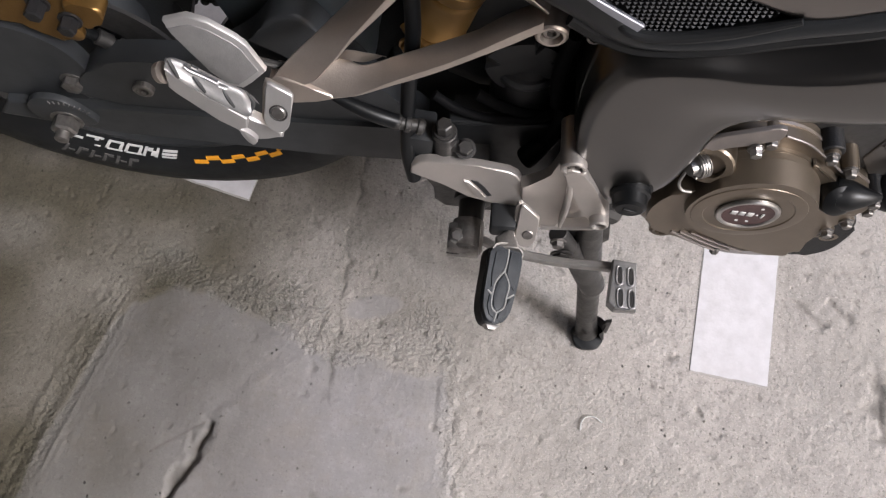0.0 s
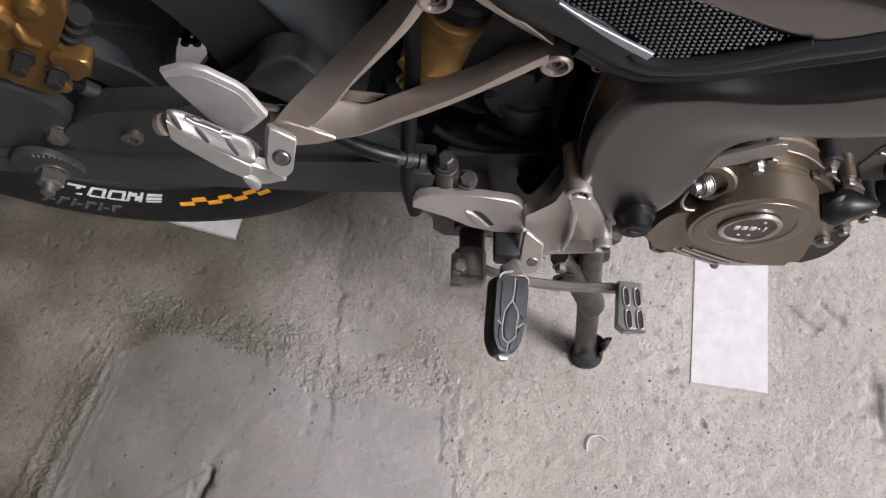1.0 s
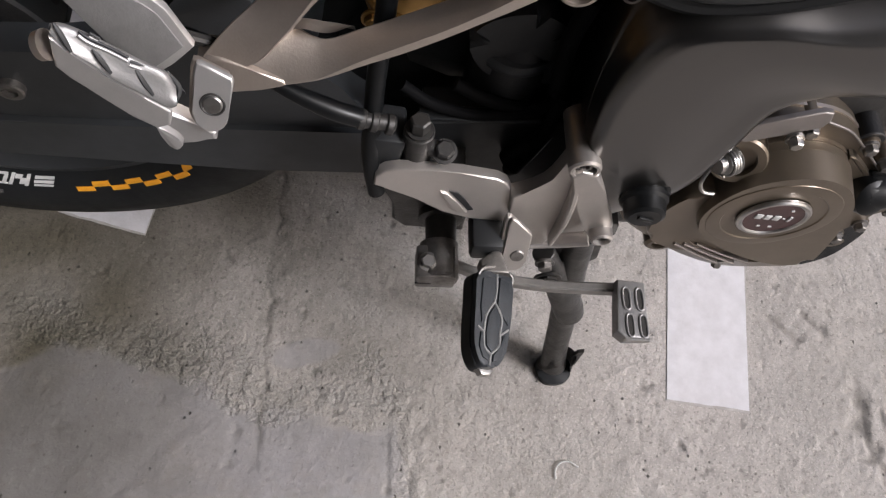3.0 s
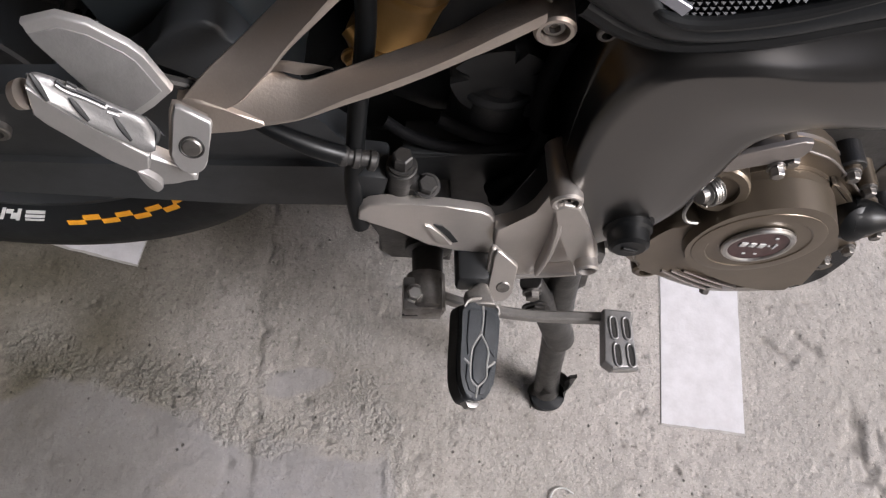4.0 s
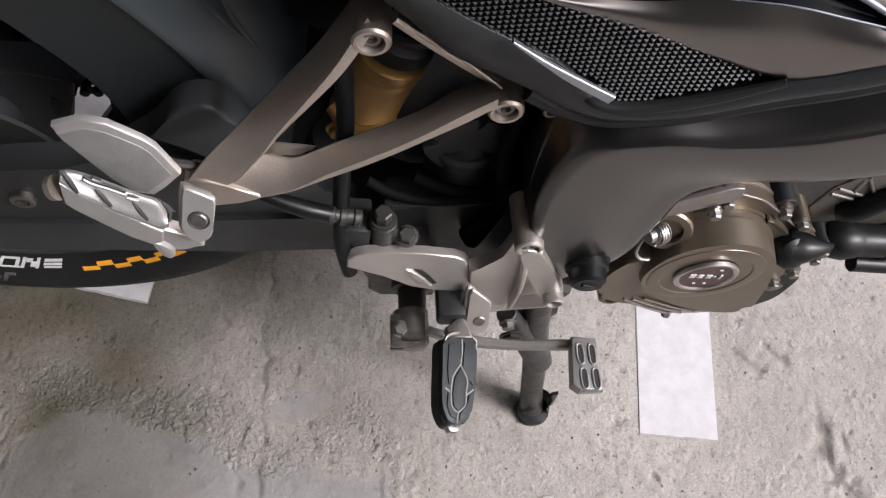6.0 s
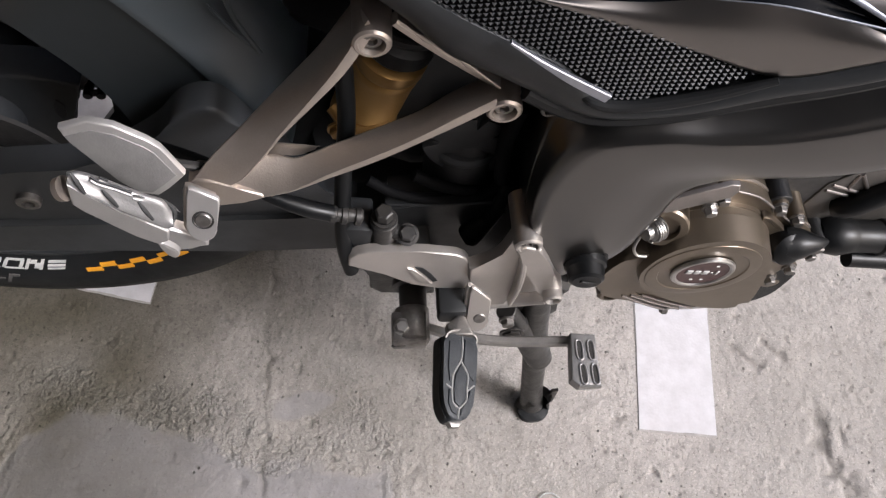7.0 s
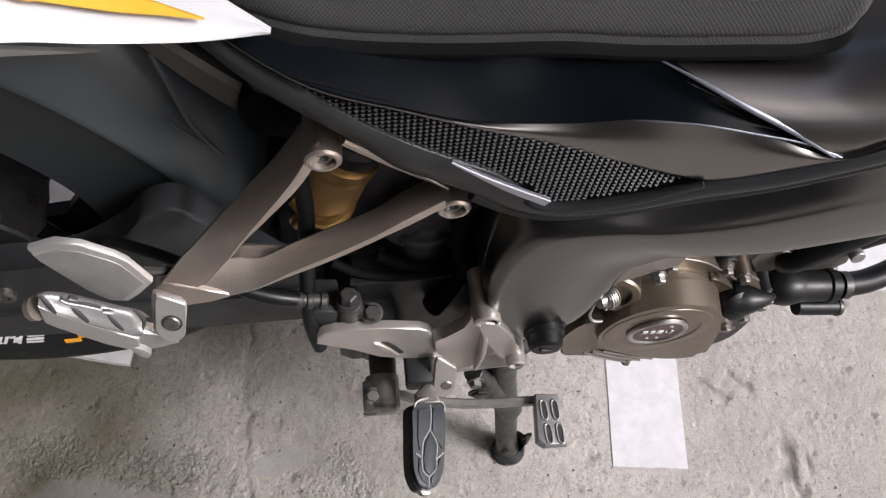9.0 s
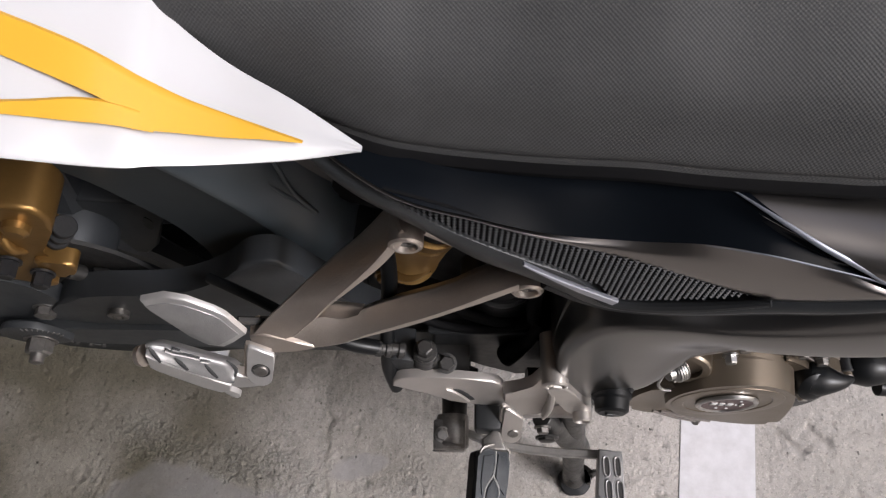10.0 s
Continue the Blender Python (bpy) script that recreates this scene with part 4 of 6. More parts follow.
    # heel guard
    out = [(-0.1620, 0.558), (-0.1450, 0.563), (-0.1310, 0.5595), (-0.1140, 0.549), (-0.1080, 0.5435), (-0.1050, 0.538), (-0.0970, 0.523), (-0.1080, 0.5135), (-0.1160, 0.507), (-0.1270, 0.509), (-0.1370, 0.519), (-0.1490, 0.537), (-0.1600, 0.5535)]
    hg = part("heel_guard", prism(B(), out, 0.507, 0.5115, 0.0012, 0.3, 0.523), M_SILVER, br, "silver passenger heel guard plate")
    cx, cz = sum(p[0] for p in out) / len(out), sum(p[1] for p in out) / len(out)
    part("face", prism(B(), [(cx - 0.0015 + (x - cx) * 0.88, cz - 0.0015 + (z - cz) * 0.84) for x, z in out], 0.5064, 0.5075, 0.0003, 0.3, 0.523), M_PADGREY, hg)
    part("stay", beam(B(), [(-0.106, 0.519, 0.518), (-0.094, 0.521, 0.511), (-0.085, 0.521, 0.507)], 0.006, 0.006), M_RUST, br)


def build_passenger_peg():
    def on(p, back=0.0, dy=0.0):
        return (p[0], 0.394 + 0.15 * p[1] + back + dy, p[1])
    out = [(-0.1500, 0.562), (-0.1484, 0.560), (-0.1450, 0.555), (-0.1370, 0.546), (-0.1280, 0.535), (-0.1160, 0.5260), (-0.1050, 0.517), (-0.1070, 0.507), (-0.1140, 0.504), (-0.1250, 0.512), (-0.1360, 0.525), (-0.1480, 0.537), (-0.1525, 0.544)]
    peg = part("passenger_footpeg", prism(B(), out, 0.394, 0.400, 0.0018, 0.15, 0.0, seg=3), M_SILVER, BIKE, "folded silver passenger footpeg")
    rim = [(-0.1490, 0.564), (-0.1450, 0.556), (-0.1370, 0.547), (-0.1280, 0.5365), (-0.1160, 0.527), (-0.1065, 0.5195), (-0.1015, 0.5205)]
    top = [(-0.1515, 0.560), (-0.1465, 0.5605), (-0.1380, 0.5560), (-0.1270, 0.548), (-0.1160, 0.5400), (-0.1060, 0.5335), (-0.1020, 0.524)]
    half = [((a[0] + b[0]) / 2, (a[1] + b[1]) / 2) for a, b in zip(rim, top)]
    bm = loft(B(), [[on(p, 0.0, 0.006) for p in rim], [on(p, 0.0, 0.0008) for p in rim], [on(p, 0.005, -0.0010) for p in half], [on(p, 0.010) for p in top], [(p[0], 0.394 + 0.15 * p[1] + 0.018, p[1] - 0.018) for p in top]], 30, 22)
    pad = part("pad", bm, M_PADGREY, peg, "grey ribbed foot pad", 50)
    # slanted slots across the pad and a raised bar along it
    slots = [[(-0.1474, 0.4848, 0.5648), (-0.1448, 0.4817, 0.5595), (-0.1420, 0.4780, 0.5534)], [(-0.1341, 0.4820, 0.5508), (-0.1310, 0.4794, 0.5455), (-0.1278, 0.4768, 0.5402)], [(-0.1181, 0.4821, 0.5373), (-0.1151, 0.4788, 0.5314), (-0.1117, 0.4758, 0.5256)], [(-0.1056, 0.4865, 0.5311), (-0.1015, 0.4838, 0.5249), (-0.1007, 0.4810, 0.5214), (-0.1032, 0.4760, 0.5185)]]
    slots = [[(x, y - 0.0014, z + 0.0012) for x, y, z in ln] for ln in slots]
    for ln in slots:
        part("groove", tube(B(), ln, [0.0006, 0.0013, 0.0013, 0.0008], 8, 16, 0.6), M_DARK, pad)
    for ln in ([(-0.1391, 0.4846, 0.5572), (-0.1356, 0.4838, 0.5535), (-0.1281, 0.4840, 0.5473), (-0.1213, 0.4837, 0.5412)], [(-0.1353, 0.4858, 0.5552), (-0.1317, 0.4855, 0.5518)], [(-0.1207, 0.4827, 0.5397), (-0.1127, 0.4834, 0.5336)]):
        ln = [(x, y - 0.0014, z + 0.0012) for x, y, z in ln]
        part("cleat", tube(B(), ln, 0.0010, 8, 12), M_PADGREY, pad)
        part("groove", tube(B(), [(x + 0.0006, y + 0.0012, z + 0.0014) for x, y, z in ln], 0.0008, 8, 12), M_DARK, pad)
    part("end_cap", lathe(B(), (-0.1545, 0.482, 0.552), (-0.75, 0, -0.3), [(0, 0), (0, 0.0075), (0.004, 0.007), (0.005, 0.005), (0.005, 0)], 20), M_CAST, peg)
    part("knuckle", prism(B(), [(-0.1125, 0.494), (-0.0990, 0.485), (-0.0900, 0.4785), (-0.0905, 0.4730), (-0.1020, 0.4730), (-0.1100, 0.4680), (-0.1170, 0.4690), (-0.1195, 0.4820)], 0.412, 0.420, 0.002, 0.15, 0.0, seg=3), M_SILVER, peg)
    bm = prism(B(), ring_of([(-0.1170, 0.497), (-0.1090, 0.491), (-0.1055, 0.484), (-0.1095, 0.479), (-0.1135, 0.484)], 20), 0.400, 0.404, 0.001, 0.15, 0.0)
    part("stop_tab", bm, M_SILVER, peg)


def build_rider_bracket():
    S = (0.23, 0.0)
    out = [(-0.0021, 0.3825), (-0.0015, 0.3911), (0.0049, 0.3970), (0.0137, 0.3992), (0.036, 0.3990), (0.0575, 0.3977), (0.0822, 0.3936), (0.0895, 0.3894), (0.0930, 0.3834), (0.0950, 0.3742), (0.0963, 0.3593), (0.0958, 0.3515), (0.0915, 0.3490), (0.0689, 0.3510), (0.0477, 0.3568), (0.0268, 0.3710), (0.009, 0.3802), (0.0015, 0.3812)]
    plate = part("rider_bracket", prism(B(), out, 0.42, 0.4275, 0.0014, *S, seg=3), M_PLATE, BIKE, "silver heel plate and footrest bracket")
    part("slot", prism(B(), [(0.050, 0.3805), (0.0565, 0.3790), (0.0625, 0.3725), (0.0692, 0.3623), (0.0655, 0.3612), (0.0590, 0.3700)], 0.4192, 0.4206, 0.0, *S), M_DARK, plate)
    part("slot_lip", prism(B(), [(0.0440, 0.3805), (0.0490, 0.3792), (0.0575, 0.3700), (0.0650, 0.3600), (0.0595, 0.3600), (0.0540, 0.3625)], 0.4180, 0.4200, 0.0008, *S), M_PLATE, plate)
    # web from the plate to the upright, the upright with its hollow, and the two ribs beside it
    base = [(0.126, 0.438), (0.1416, 0.431), (0.163, 0.3805), (0.172, 0.3500), (0.170, 0.326), (0.163, 0.3075), (0.135, 0.3040), (0.128, 0.312)]
    part("body", prism(B(), base, 0.5125, 0.524, 0.002, seg=3), M_PLATE, plate)
    web = [(0.093, 0.384), (0.100, 0.3885), (0.107, 0.3945), (0.1125, 0.4015), (0.116, 0.4110), (0.1185, 0.4240), (0.1205, 0.4360), (0.1245, 0.4330), (0.1265, 0.4220), (0.1322, 0.4000), (0.1350, 0.3650), (0.1345, 0.3210), (0.1329, 0.3045), (0.1155, 0.300), (0.101, 0.336), (0.095, 0.352)]
    part("web", prism(B(), web, 0.5025, 0.5135, 0.0022, seg=4), M_PLATE, plate)
    part("rib", beam(B(), [(0.1322, 0.5035, 0.412), (0.1338, 0.5000, 0.390), (0.1345, 0.4985, 0.360), (0.1340, 0.5015, 0.322)], [0.006, 0.0052, 0.0042, 0.003], 0.014, 0.3), M_PLATE, plate)
    strut = [(0.1232, 0.4267), (0.1300, 0.4330), (0.1416, 0.4310), (0.1520, 0.4080), (0.1630, 0.3805), (0.1730, 0.3570), (0.1735, 0.3420), (0.1619, 0.3330), (0.1500, 0.3560), (0.1400, 0.3830), (0.1334, 0.3991)]
    part("strut", prism(B(), strut, 0.4955, 0.5135, 0.0025, seg=4), M_PLATE, plate)
    part("rib", beam(B(), [(0.118, 0.506, 0.304), (0.143, 0.506, 0.308), (0.165, 0.503, 0.320)], 0.006, 0.012, 0.3), M_PLATE, plate)
    boss(plate, 0.131, 0.435, 0.496, 0.540, 0.0108, M_PLATE)
    boss(plate, 0.1655, 0.350, 0.487, 0.520, 0.0085, M_PLATE)
    cheek = [(0.0945, 0.3640), (0.0963, 0.3680), (0.0988, 0.3680), (0.1123, 0.3570), (0.1131, 0.3545)] + [(0.1028 + 0.0090 * math.cos(radians(q)), 0.3350 + 0.0092 * math.sin(radians(q))) for q in range(-5, -196, -12)]
    ck = part("hinge_cheek", prism(B(), cheek, 0.479, 0.482, 0.0010, 0.5, 0.341, seg=3), M_PLATE, plate)
    part("cheek_back", prism(B(), [(x - 0.0030, z - 0.0010) for x, z in cheek], 0.482, 0.486, 0.0010, 0.5, 0.341, seg=3), M_PLATE, ck)
    part("hinge_pin", lathe(B(), (0.1045, 0.4792, 0.3385), (0, -0.9, 0.45), [(0, 0.0052), (0.0016, 0.0052), (0.0024, 0.0044), (0.0024, 0)], 24), M_STEEL, plate)
    part("hinge_yoke", block(B(), (0.082, 0.496, 0.338), (0.024, 0.034, 0.024), (0, 0, 0), 0.004), M_DARK, plate)
    # dark pivot casting behind, extended as black filler, with a ledge and a stub pipe
    part("pivot_plate", prism(B(), [(0.030, 0.355), (0.030, 0.398), (0.128, 0.404), (0.165, 0.404), (0.168, 0.275), (0.112, 0.268), (0.085, 0.300), (0.050, 0.325)], 0.552, 0.580, 0.004, seg=3), M_DARK, plate)
    part("ledge", beam(B(), [(0.028, 0.556, 0.402), (0.075, 0.555, 0.404), (0.128, 0.555, 0.408)], 0.004, 0.012), M_DARK, plate)
    part("stub_pipe", tube(B(), [(0.097, 0.543, 0.362), (0.108, 0.547, 0.376), (0.122, 0.552, 0.392)], [0.0105, 0.0085, 0.004], 16, 14), M_HOSE, plate)


def build_rider_peg():
    def lean(bm):
        """Tips the peg about its length, its forward side down."""
        m = pose(0.084, 0, 0.3435, 0, 26.6, 0) @ pose(-0.084, 0, -0.3435)
        for v in bm.verts:
            v.co = m @ v.co
        return bm

    def flat(x):
        return 0.084 + (x - 0.084) * 1.118

    outline = [(0.0739, 0.4594), (0.0814, 0.4629), (0.0923, 0.4650), (0.1012, 0.4615), (0.1005, 0.4424), (0.0968, 0.4184), (0.0926, 0.4006), (0.0865, 0.3938), (0.0808, 0.3922), (0.0749, 0.3940), (0.0709, 0.4030), (0.0702, 0.4155), (0.0719, 0.4387)]
    ring = ring_of([(flat(x), y) for x, y in outline], 52)
    cx, cy = 0.085, 0.4275
    bm = lean(slab(B(), [(cx - 0.0008 + (x - cx) * 1.0, cy + (y - cy) * 1.008) for x, y in ring], 0.3385, 0.3275, 0.003))
    peg = part("rider_footpeg", bm, M_DARK, BIKE, "rider footpeg with a grooved dark rubber pad")
    pad = part("rubber_pad", lean(slab(B(), ring, 0.3435, 0.334, 0.0022)), M_PEGRUB, peg, "dark blue-grey rubber pad")
    raised = [[(0.0775, 0.4565), (0.0870, 0.4590), (0.0866, 0.4450), (0.0842, 0.4390), (0.0775, 0.4290), (0.0755, 0.4230), (0.0750, 0.4350)], [(0.0905, 0.4595), (0.0985, 0.4575), (0.0980, 0.4430), (0.0955, 0.4245), (0.0925, 0.4285), (0.0880, 0.4395), (0.0900, 0.4480)], [(0.0862, 0.4380), (0.0902, 0.4290), (0.0882, 0.4175), (0.0872, 0.4090), (0.0820, 0.4030), (0.0784, 0.4070), (0.0785, 0.4163), (0.0806, 0.4290)], [(0.0745, 0.4165), (0.0762, 0.4150), (0.0760, 0.4055), (0.0800, 0.4005), (0.0795, 0.3965), (0.0755, 0.3985), (0.0732, 0.4060)], [(0.0915, 0.4165), (0.0938, 0.4170), (0.0905, 0.4020), (0.0865, 0.3970), (0.0828, 0.3962), (0.0832, 0.4010), (0.0895, 0.4075)]]
    for pts in raised:
        part("tread_block", lean(slab(B(), [(flat(x), y) for x, y in pts], 0.3446, 0.342, 0.0006)), M_PEGRUB, pad)
    lines = [[(0.0889, 0.4626), (0.0883, 0.4504), (0.0863, 0.4406)], [(0.0863, 0.4406), (0.0794, 0.4294), (0.0772, 0.4163), (0.0771, 0.4063), (0.0819, 0.4014)], [(0.0863, 0.4406), (0.0913, 0.4294), (0.0895, 0.4176), (0.0884, 0.4083), (0.0819, 0.4014)], [(0.0819, 0.4014), (0.0804, 0.3935)], [(0.0727, 0.4203), (0.0768, 0.4171)], [(0.0961, 0.4215), (0.0899, 0.4163)]]
    for ln in lines:
        m = max(6, 4 * len(ln))
        part("groove_line", lean(tube(B(), [(flat(x), y, 0.3436) for x, y in ln], 0.0008, 6, m)), M_GROOVE, pad)
    part("tip_plate", lean(slab(B(), [(0.075, 0.3930), (0.089, 0.3930), (0.085, 0.3885), (0.0785, 0.3885)], 0.337, 0.331, 0.001)), M_BRIGHT, peg)
    part("peg_neck", slab(B(), [(0.076, 0.472), (0.089, 0.482), (0.0925, 0.478), (0.0985, 0.462), (0.078, 0.462)], 0.344, 0.330, 0.002), M_STEEL, peg)
    part("end_rim", lean(tube(B(), [(0.0735, 0.456, 0.341), (0.0765, 0.4635, 0.344), (0.0900, 0.4675, 0.344), (0.1030, 0.4635, 0.343), (0.1040, 0.456, 0.341)], [0.0006, 0.0014, 0.0016, 0.0014, 0.0006], 10, 26)), M_STEEL, peg)


def build_pedal():
    arm = part("brake_pedal", beam(B(), [(0.050, 0.492, 0.296), (0.085, 0.478, 0.300), (0.13, 0.470, 0.302), (0.186, 0.466, 0.309)], [0.012, 0.011, 0.010, 0.011], 0.0075, 0.2), M_GREYMETAL, BIKE, "grey steel rear brake pedal")
    pad = part("pedal_pad", slab(B(), [(0.184, 0.469), (0.205, 0.467), (0.2045, 0.423), (0.1865, 0.4225), (0.180, 0.428)], 0.323, 0.310, 0.0015), M_PADGREY, arm)
    for x, y in ((0.1895, 0.4535), (0.1995, 0.4530), (0.1905, 0.4325), (0.2005, 0.4320)):
        hole = ring_of([(x - 0.0022, y + 0.007), (x + 0.0022, y + 0.007), (x + 0.0024, y - 0.007), (x - 0.0020, y - 0.007)], 20)
        part("slot_rim", tube(B(), [(u, v, 0.3234) for u, v in hole + hole[:2]], 0.0009, 8, 60), M_PADGREY, pad)
        part("slot", slab(B(), hole, 0.3234, 0.322, 0.0), M_RUST, pad)
    part("pad_lip", beam(B(), [(0.186, 0.4225, 0.320), (0.2045, 0.4225, 0.320)], 0.006, 0.003), M_BRIGHT, pad)
    # pivot shaft and clamp
    bm = lathe(B(), (0.0520, 0.57, 0.304), OUT, [(0, 0), (0, 0.0155), (0.045, 0.0155), (0.047, 0.0125), (0.075, 0.0118), (0.075, 0)], 32)
    sh = part("pedal_shaft", bm, M_RUST, BIKE, "oily pedal shaft with a clamp block")
    cl = part("clamp", block(B(), (0.0475, 0.4815, 0.305), (0.030, 0.027, 0.022), (0, 0, 0), 0.002), M_STEEL, sh)
    part("clamp_slit", block(B(), (0.038, 0.4682, 0.3035), (0.012, 0.001, 0.0012), (0, 0, 0), 0), M_DARK, cl)
    part("collar", lathe(B(), (0.0520, 0.528, 0.304), OUT, [(0, 0.012), (0, 0.0175), (0.006, 0.0178), (0.007, 0.0155), (0.007, 0.012)], 32), M_RUST, sh)
    part("clamp_round", lathe(B(), (0.0505, 0.500, 0.3045), OUT, [(0, 0.010), (0, 0.0150), (0.028, 0.0150), (0.030, 0.0135), (0.030, 0)], 32), M_STEEL, cl)
    hex_bolt(cl, (0.041, 0.4805, 0.3165), 0.0055, (0, -0.2, 1), M_BRIGHT, 0.006)
    part("shaft_end", lathe(B(), (0.0505, 0.4702, 0.3040), OUT, [(0, 0.0078), (0.0010, 0.0075), (0.0010, 0)], 24), M_RUST, cl)


def build_stand():
    leg = part("centre_stand", tube(B(), [(0.166, 0.520, 0.300), (0.173, 0.514, 0.24), (0.188, 0.504, 0.15), (0.200, 0.494, 0.06), (0.2065, 0.488, 0.020)], [0.0145, 0.0140, 0.0130, 0.0130, 0.0145], 24, 30), M_RUST, BIKE, "dark iron centre stand leg resting on the floor")
    # cut-away sleeve at the foot, open towards the front, on a flat sole
    bm = B()
    n = 26
    rows = []
    for j, (z, r) in enumerate(((0.052, 0.0155), (0.034, 0.0170), (0.016, 0.0195), (0.003, 0.0215))):
        a0 = -62 + 16 * j
        a1 = 252 - 26 * j
        rows.append([bm.verts.new((0.2095 + r * math.cos(radians(a0 + (a1 - a0) * i / n)), 0.487 + r * 0.82 * math.sin(radians(a0 + (a1 - a0) * i / n)), z)) for i in range(n + 1)])
    for p, q in zip(rows, rows[1:]):
        for i in range(n):
            bm.faces.new((p[i], p[i + 1], q[i + 1], q[i]))
    bmesh.ops.solidify(bm, geom=bm.faces[:], thickness=0.0025)
    part("foot", bm, M_RUST, leg, "flared open foot of worn iron")
    part("sole", slab(B(), ring_of([(0.1905, 0.488), (0.199, 0.503), (0.221, 0.503), (0.230, 0.487), (0.224, 0.472), (0.210, 0.4675), (0.196, 0.471)], 32), 0.008, 0.001, 0.002), M_DARK, leg)
    part("foot_plate", prism(B(), [(0.2205, 0.046), (0.2235, 0.062), (0.2300, 0.066), (0.2325, 0.012), (0.2265, 0.022)], 0.488, 0.492, 0.001), M_RUST, leg)
    part("elbow_sleeve", tube(B(), [(0.150, 0.508, 0.262), (0.163, 0.506, 0.226), (0.182, 0.502, 0.182), (0.190, 0.500, 0.160)], [0.010, 0.0125, 0.0145, 0.0142], 24, 20), M_RUST, leg)
    part("lug", rod(B(), (0.136, 0.503, 0.292), (0.150, 0.500, 0.264), 0.0095), M_RUST, leg)
    hex_bolt(leg, (0.137, 0.494, 0.290), 0.0058, material=M_STEEL)
    hex_bolt(leg, (0.143, 0.488, 0.272), 0.0085, material=M_RUST, h=0.004)
    bm = beam(B(), [(0.12, 0.53, 0.315), (0.16, 0.53, 0.312), (0.19, 0.53, 0.300)], 0.022, 0.03)
    part("cross_mount", bm, M_RUST, leg)
    part("mount_plate", prism(B(), [(0.134, 0.302), (0.170, 0.304), (0.186, 0.290), (0.190, 0.262), (0.178, 0.238), (0.158, 0.236), (0.154, 0.270)], 0.512, 0.520, 0.002), M_RUST, leg)


build_passenger_bracket()
build_passenger_peg()
build_rider_bracket()
build_rider_peg()
build_pedal()
build_stand()


# shock absorber, brake cylinder and hoses
def build_shock():
    ax = Vector((0.024, 0.0, 0.080))
    p0 = Vector((0.010, 0.594, 0.462))
    bm = lathe(B(), p0, ax, [(0, 0), (0, 0.020), (0.004, 0.0245), (0.012, 0.0245), (0.014, 0.0232), (0.058, 0.0232), (0.060, 0.0240), (0.064, 0.0240), (0.066, 0.0232), (0.070, 0.0250), (0.078, 0.0250), (0.080, 0.022), (0.080, 0)], 40)
    sh = part("shock_absorber", bm, M_SHOCK, BIKE, "gold rear shock absorber body with black cap")
    p1 = p0 + ax
    part("cap", lathe(B(), p1, ax, [(0, 0), (0, 0.022), (0.004, 0.025), (0.016, 0.025), (0.020, 0.020), (0.020, 0)], 36), M_PLASTIC, sh)
    turns, n = 3.2, 60
    u, v, w = frame_of(ax)
    coil = [p1 + w * (0.018 + 0.05 * i / n) + 0.022 * (u * math.cos(2 * math.pi * turns * i / n) + v * math.sin(2 * math.pi * turns * i / n)) for i in range(n + 1)]
    part("spring", tube(B(), coil, 0.0045, 10, 120), M_PLASTIC, sh)
    part("reservoir_clamp", tube(B(), [(-0.010, 0.585, 0.486), (0.000, 0.575, 0.480), (0.014, 0.572, 0.478), (0.028, 0.578, 0.484)], 0.005), M_GOLD, sh)
    hex_bolt(sh, (-0.006, 0.574, 0.474), 0.006, material=M_GOLD)
    part("breather_hose", tube(B(), [(0.000, 0.566, 0.57), (0.001, 0.560, 0.54), (0.001, 0.554, 0.512), (-0.003, 0.541, 0.465), (-0.005, 0.528, 0.423), (-0.005, 0.520, 0.395), (0.000, 0.512, 0.366)], 0.0062), M_HOSE, BIKE, "black rubber hose")
    part("canister", lathe(B(), (0.088, 0.590, 0.36), (0.02, 0, 1), [(0, 0), (0, 0.029), (0.075, 0.030), (0.092, 0.029), (0.103, 0.023), (0.106, 0.014), (0.106, 0)], 40), M_PLASTIC, BIKE, "black plastic canister behind the bracket")
    part("canister_lid", lathe(B(), (0.0885, 0.590, 0.446), (0.02, -0.1, 1), [(0, 0.028), (0, 0.0305), (0.002, 0.0318), (0.007, 0.0318), (0.010, 0.0300), (0.012, 0.022), (0.012, 0)], 40), M_SWING, BIKE)


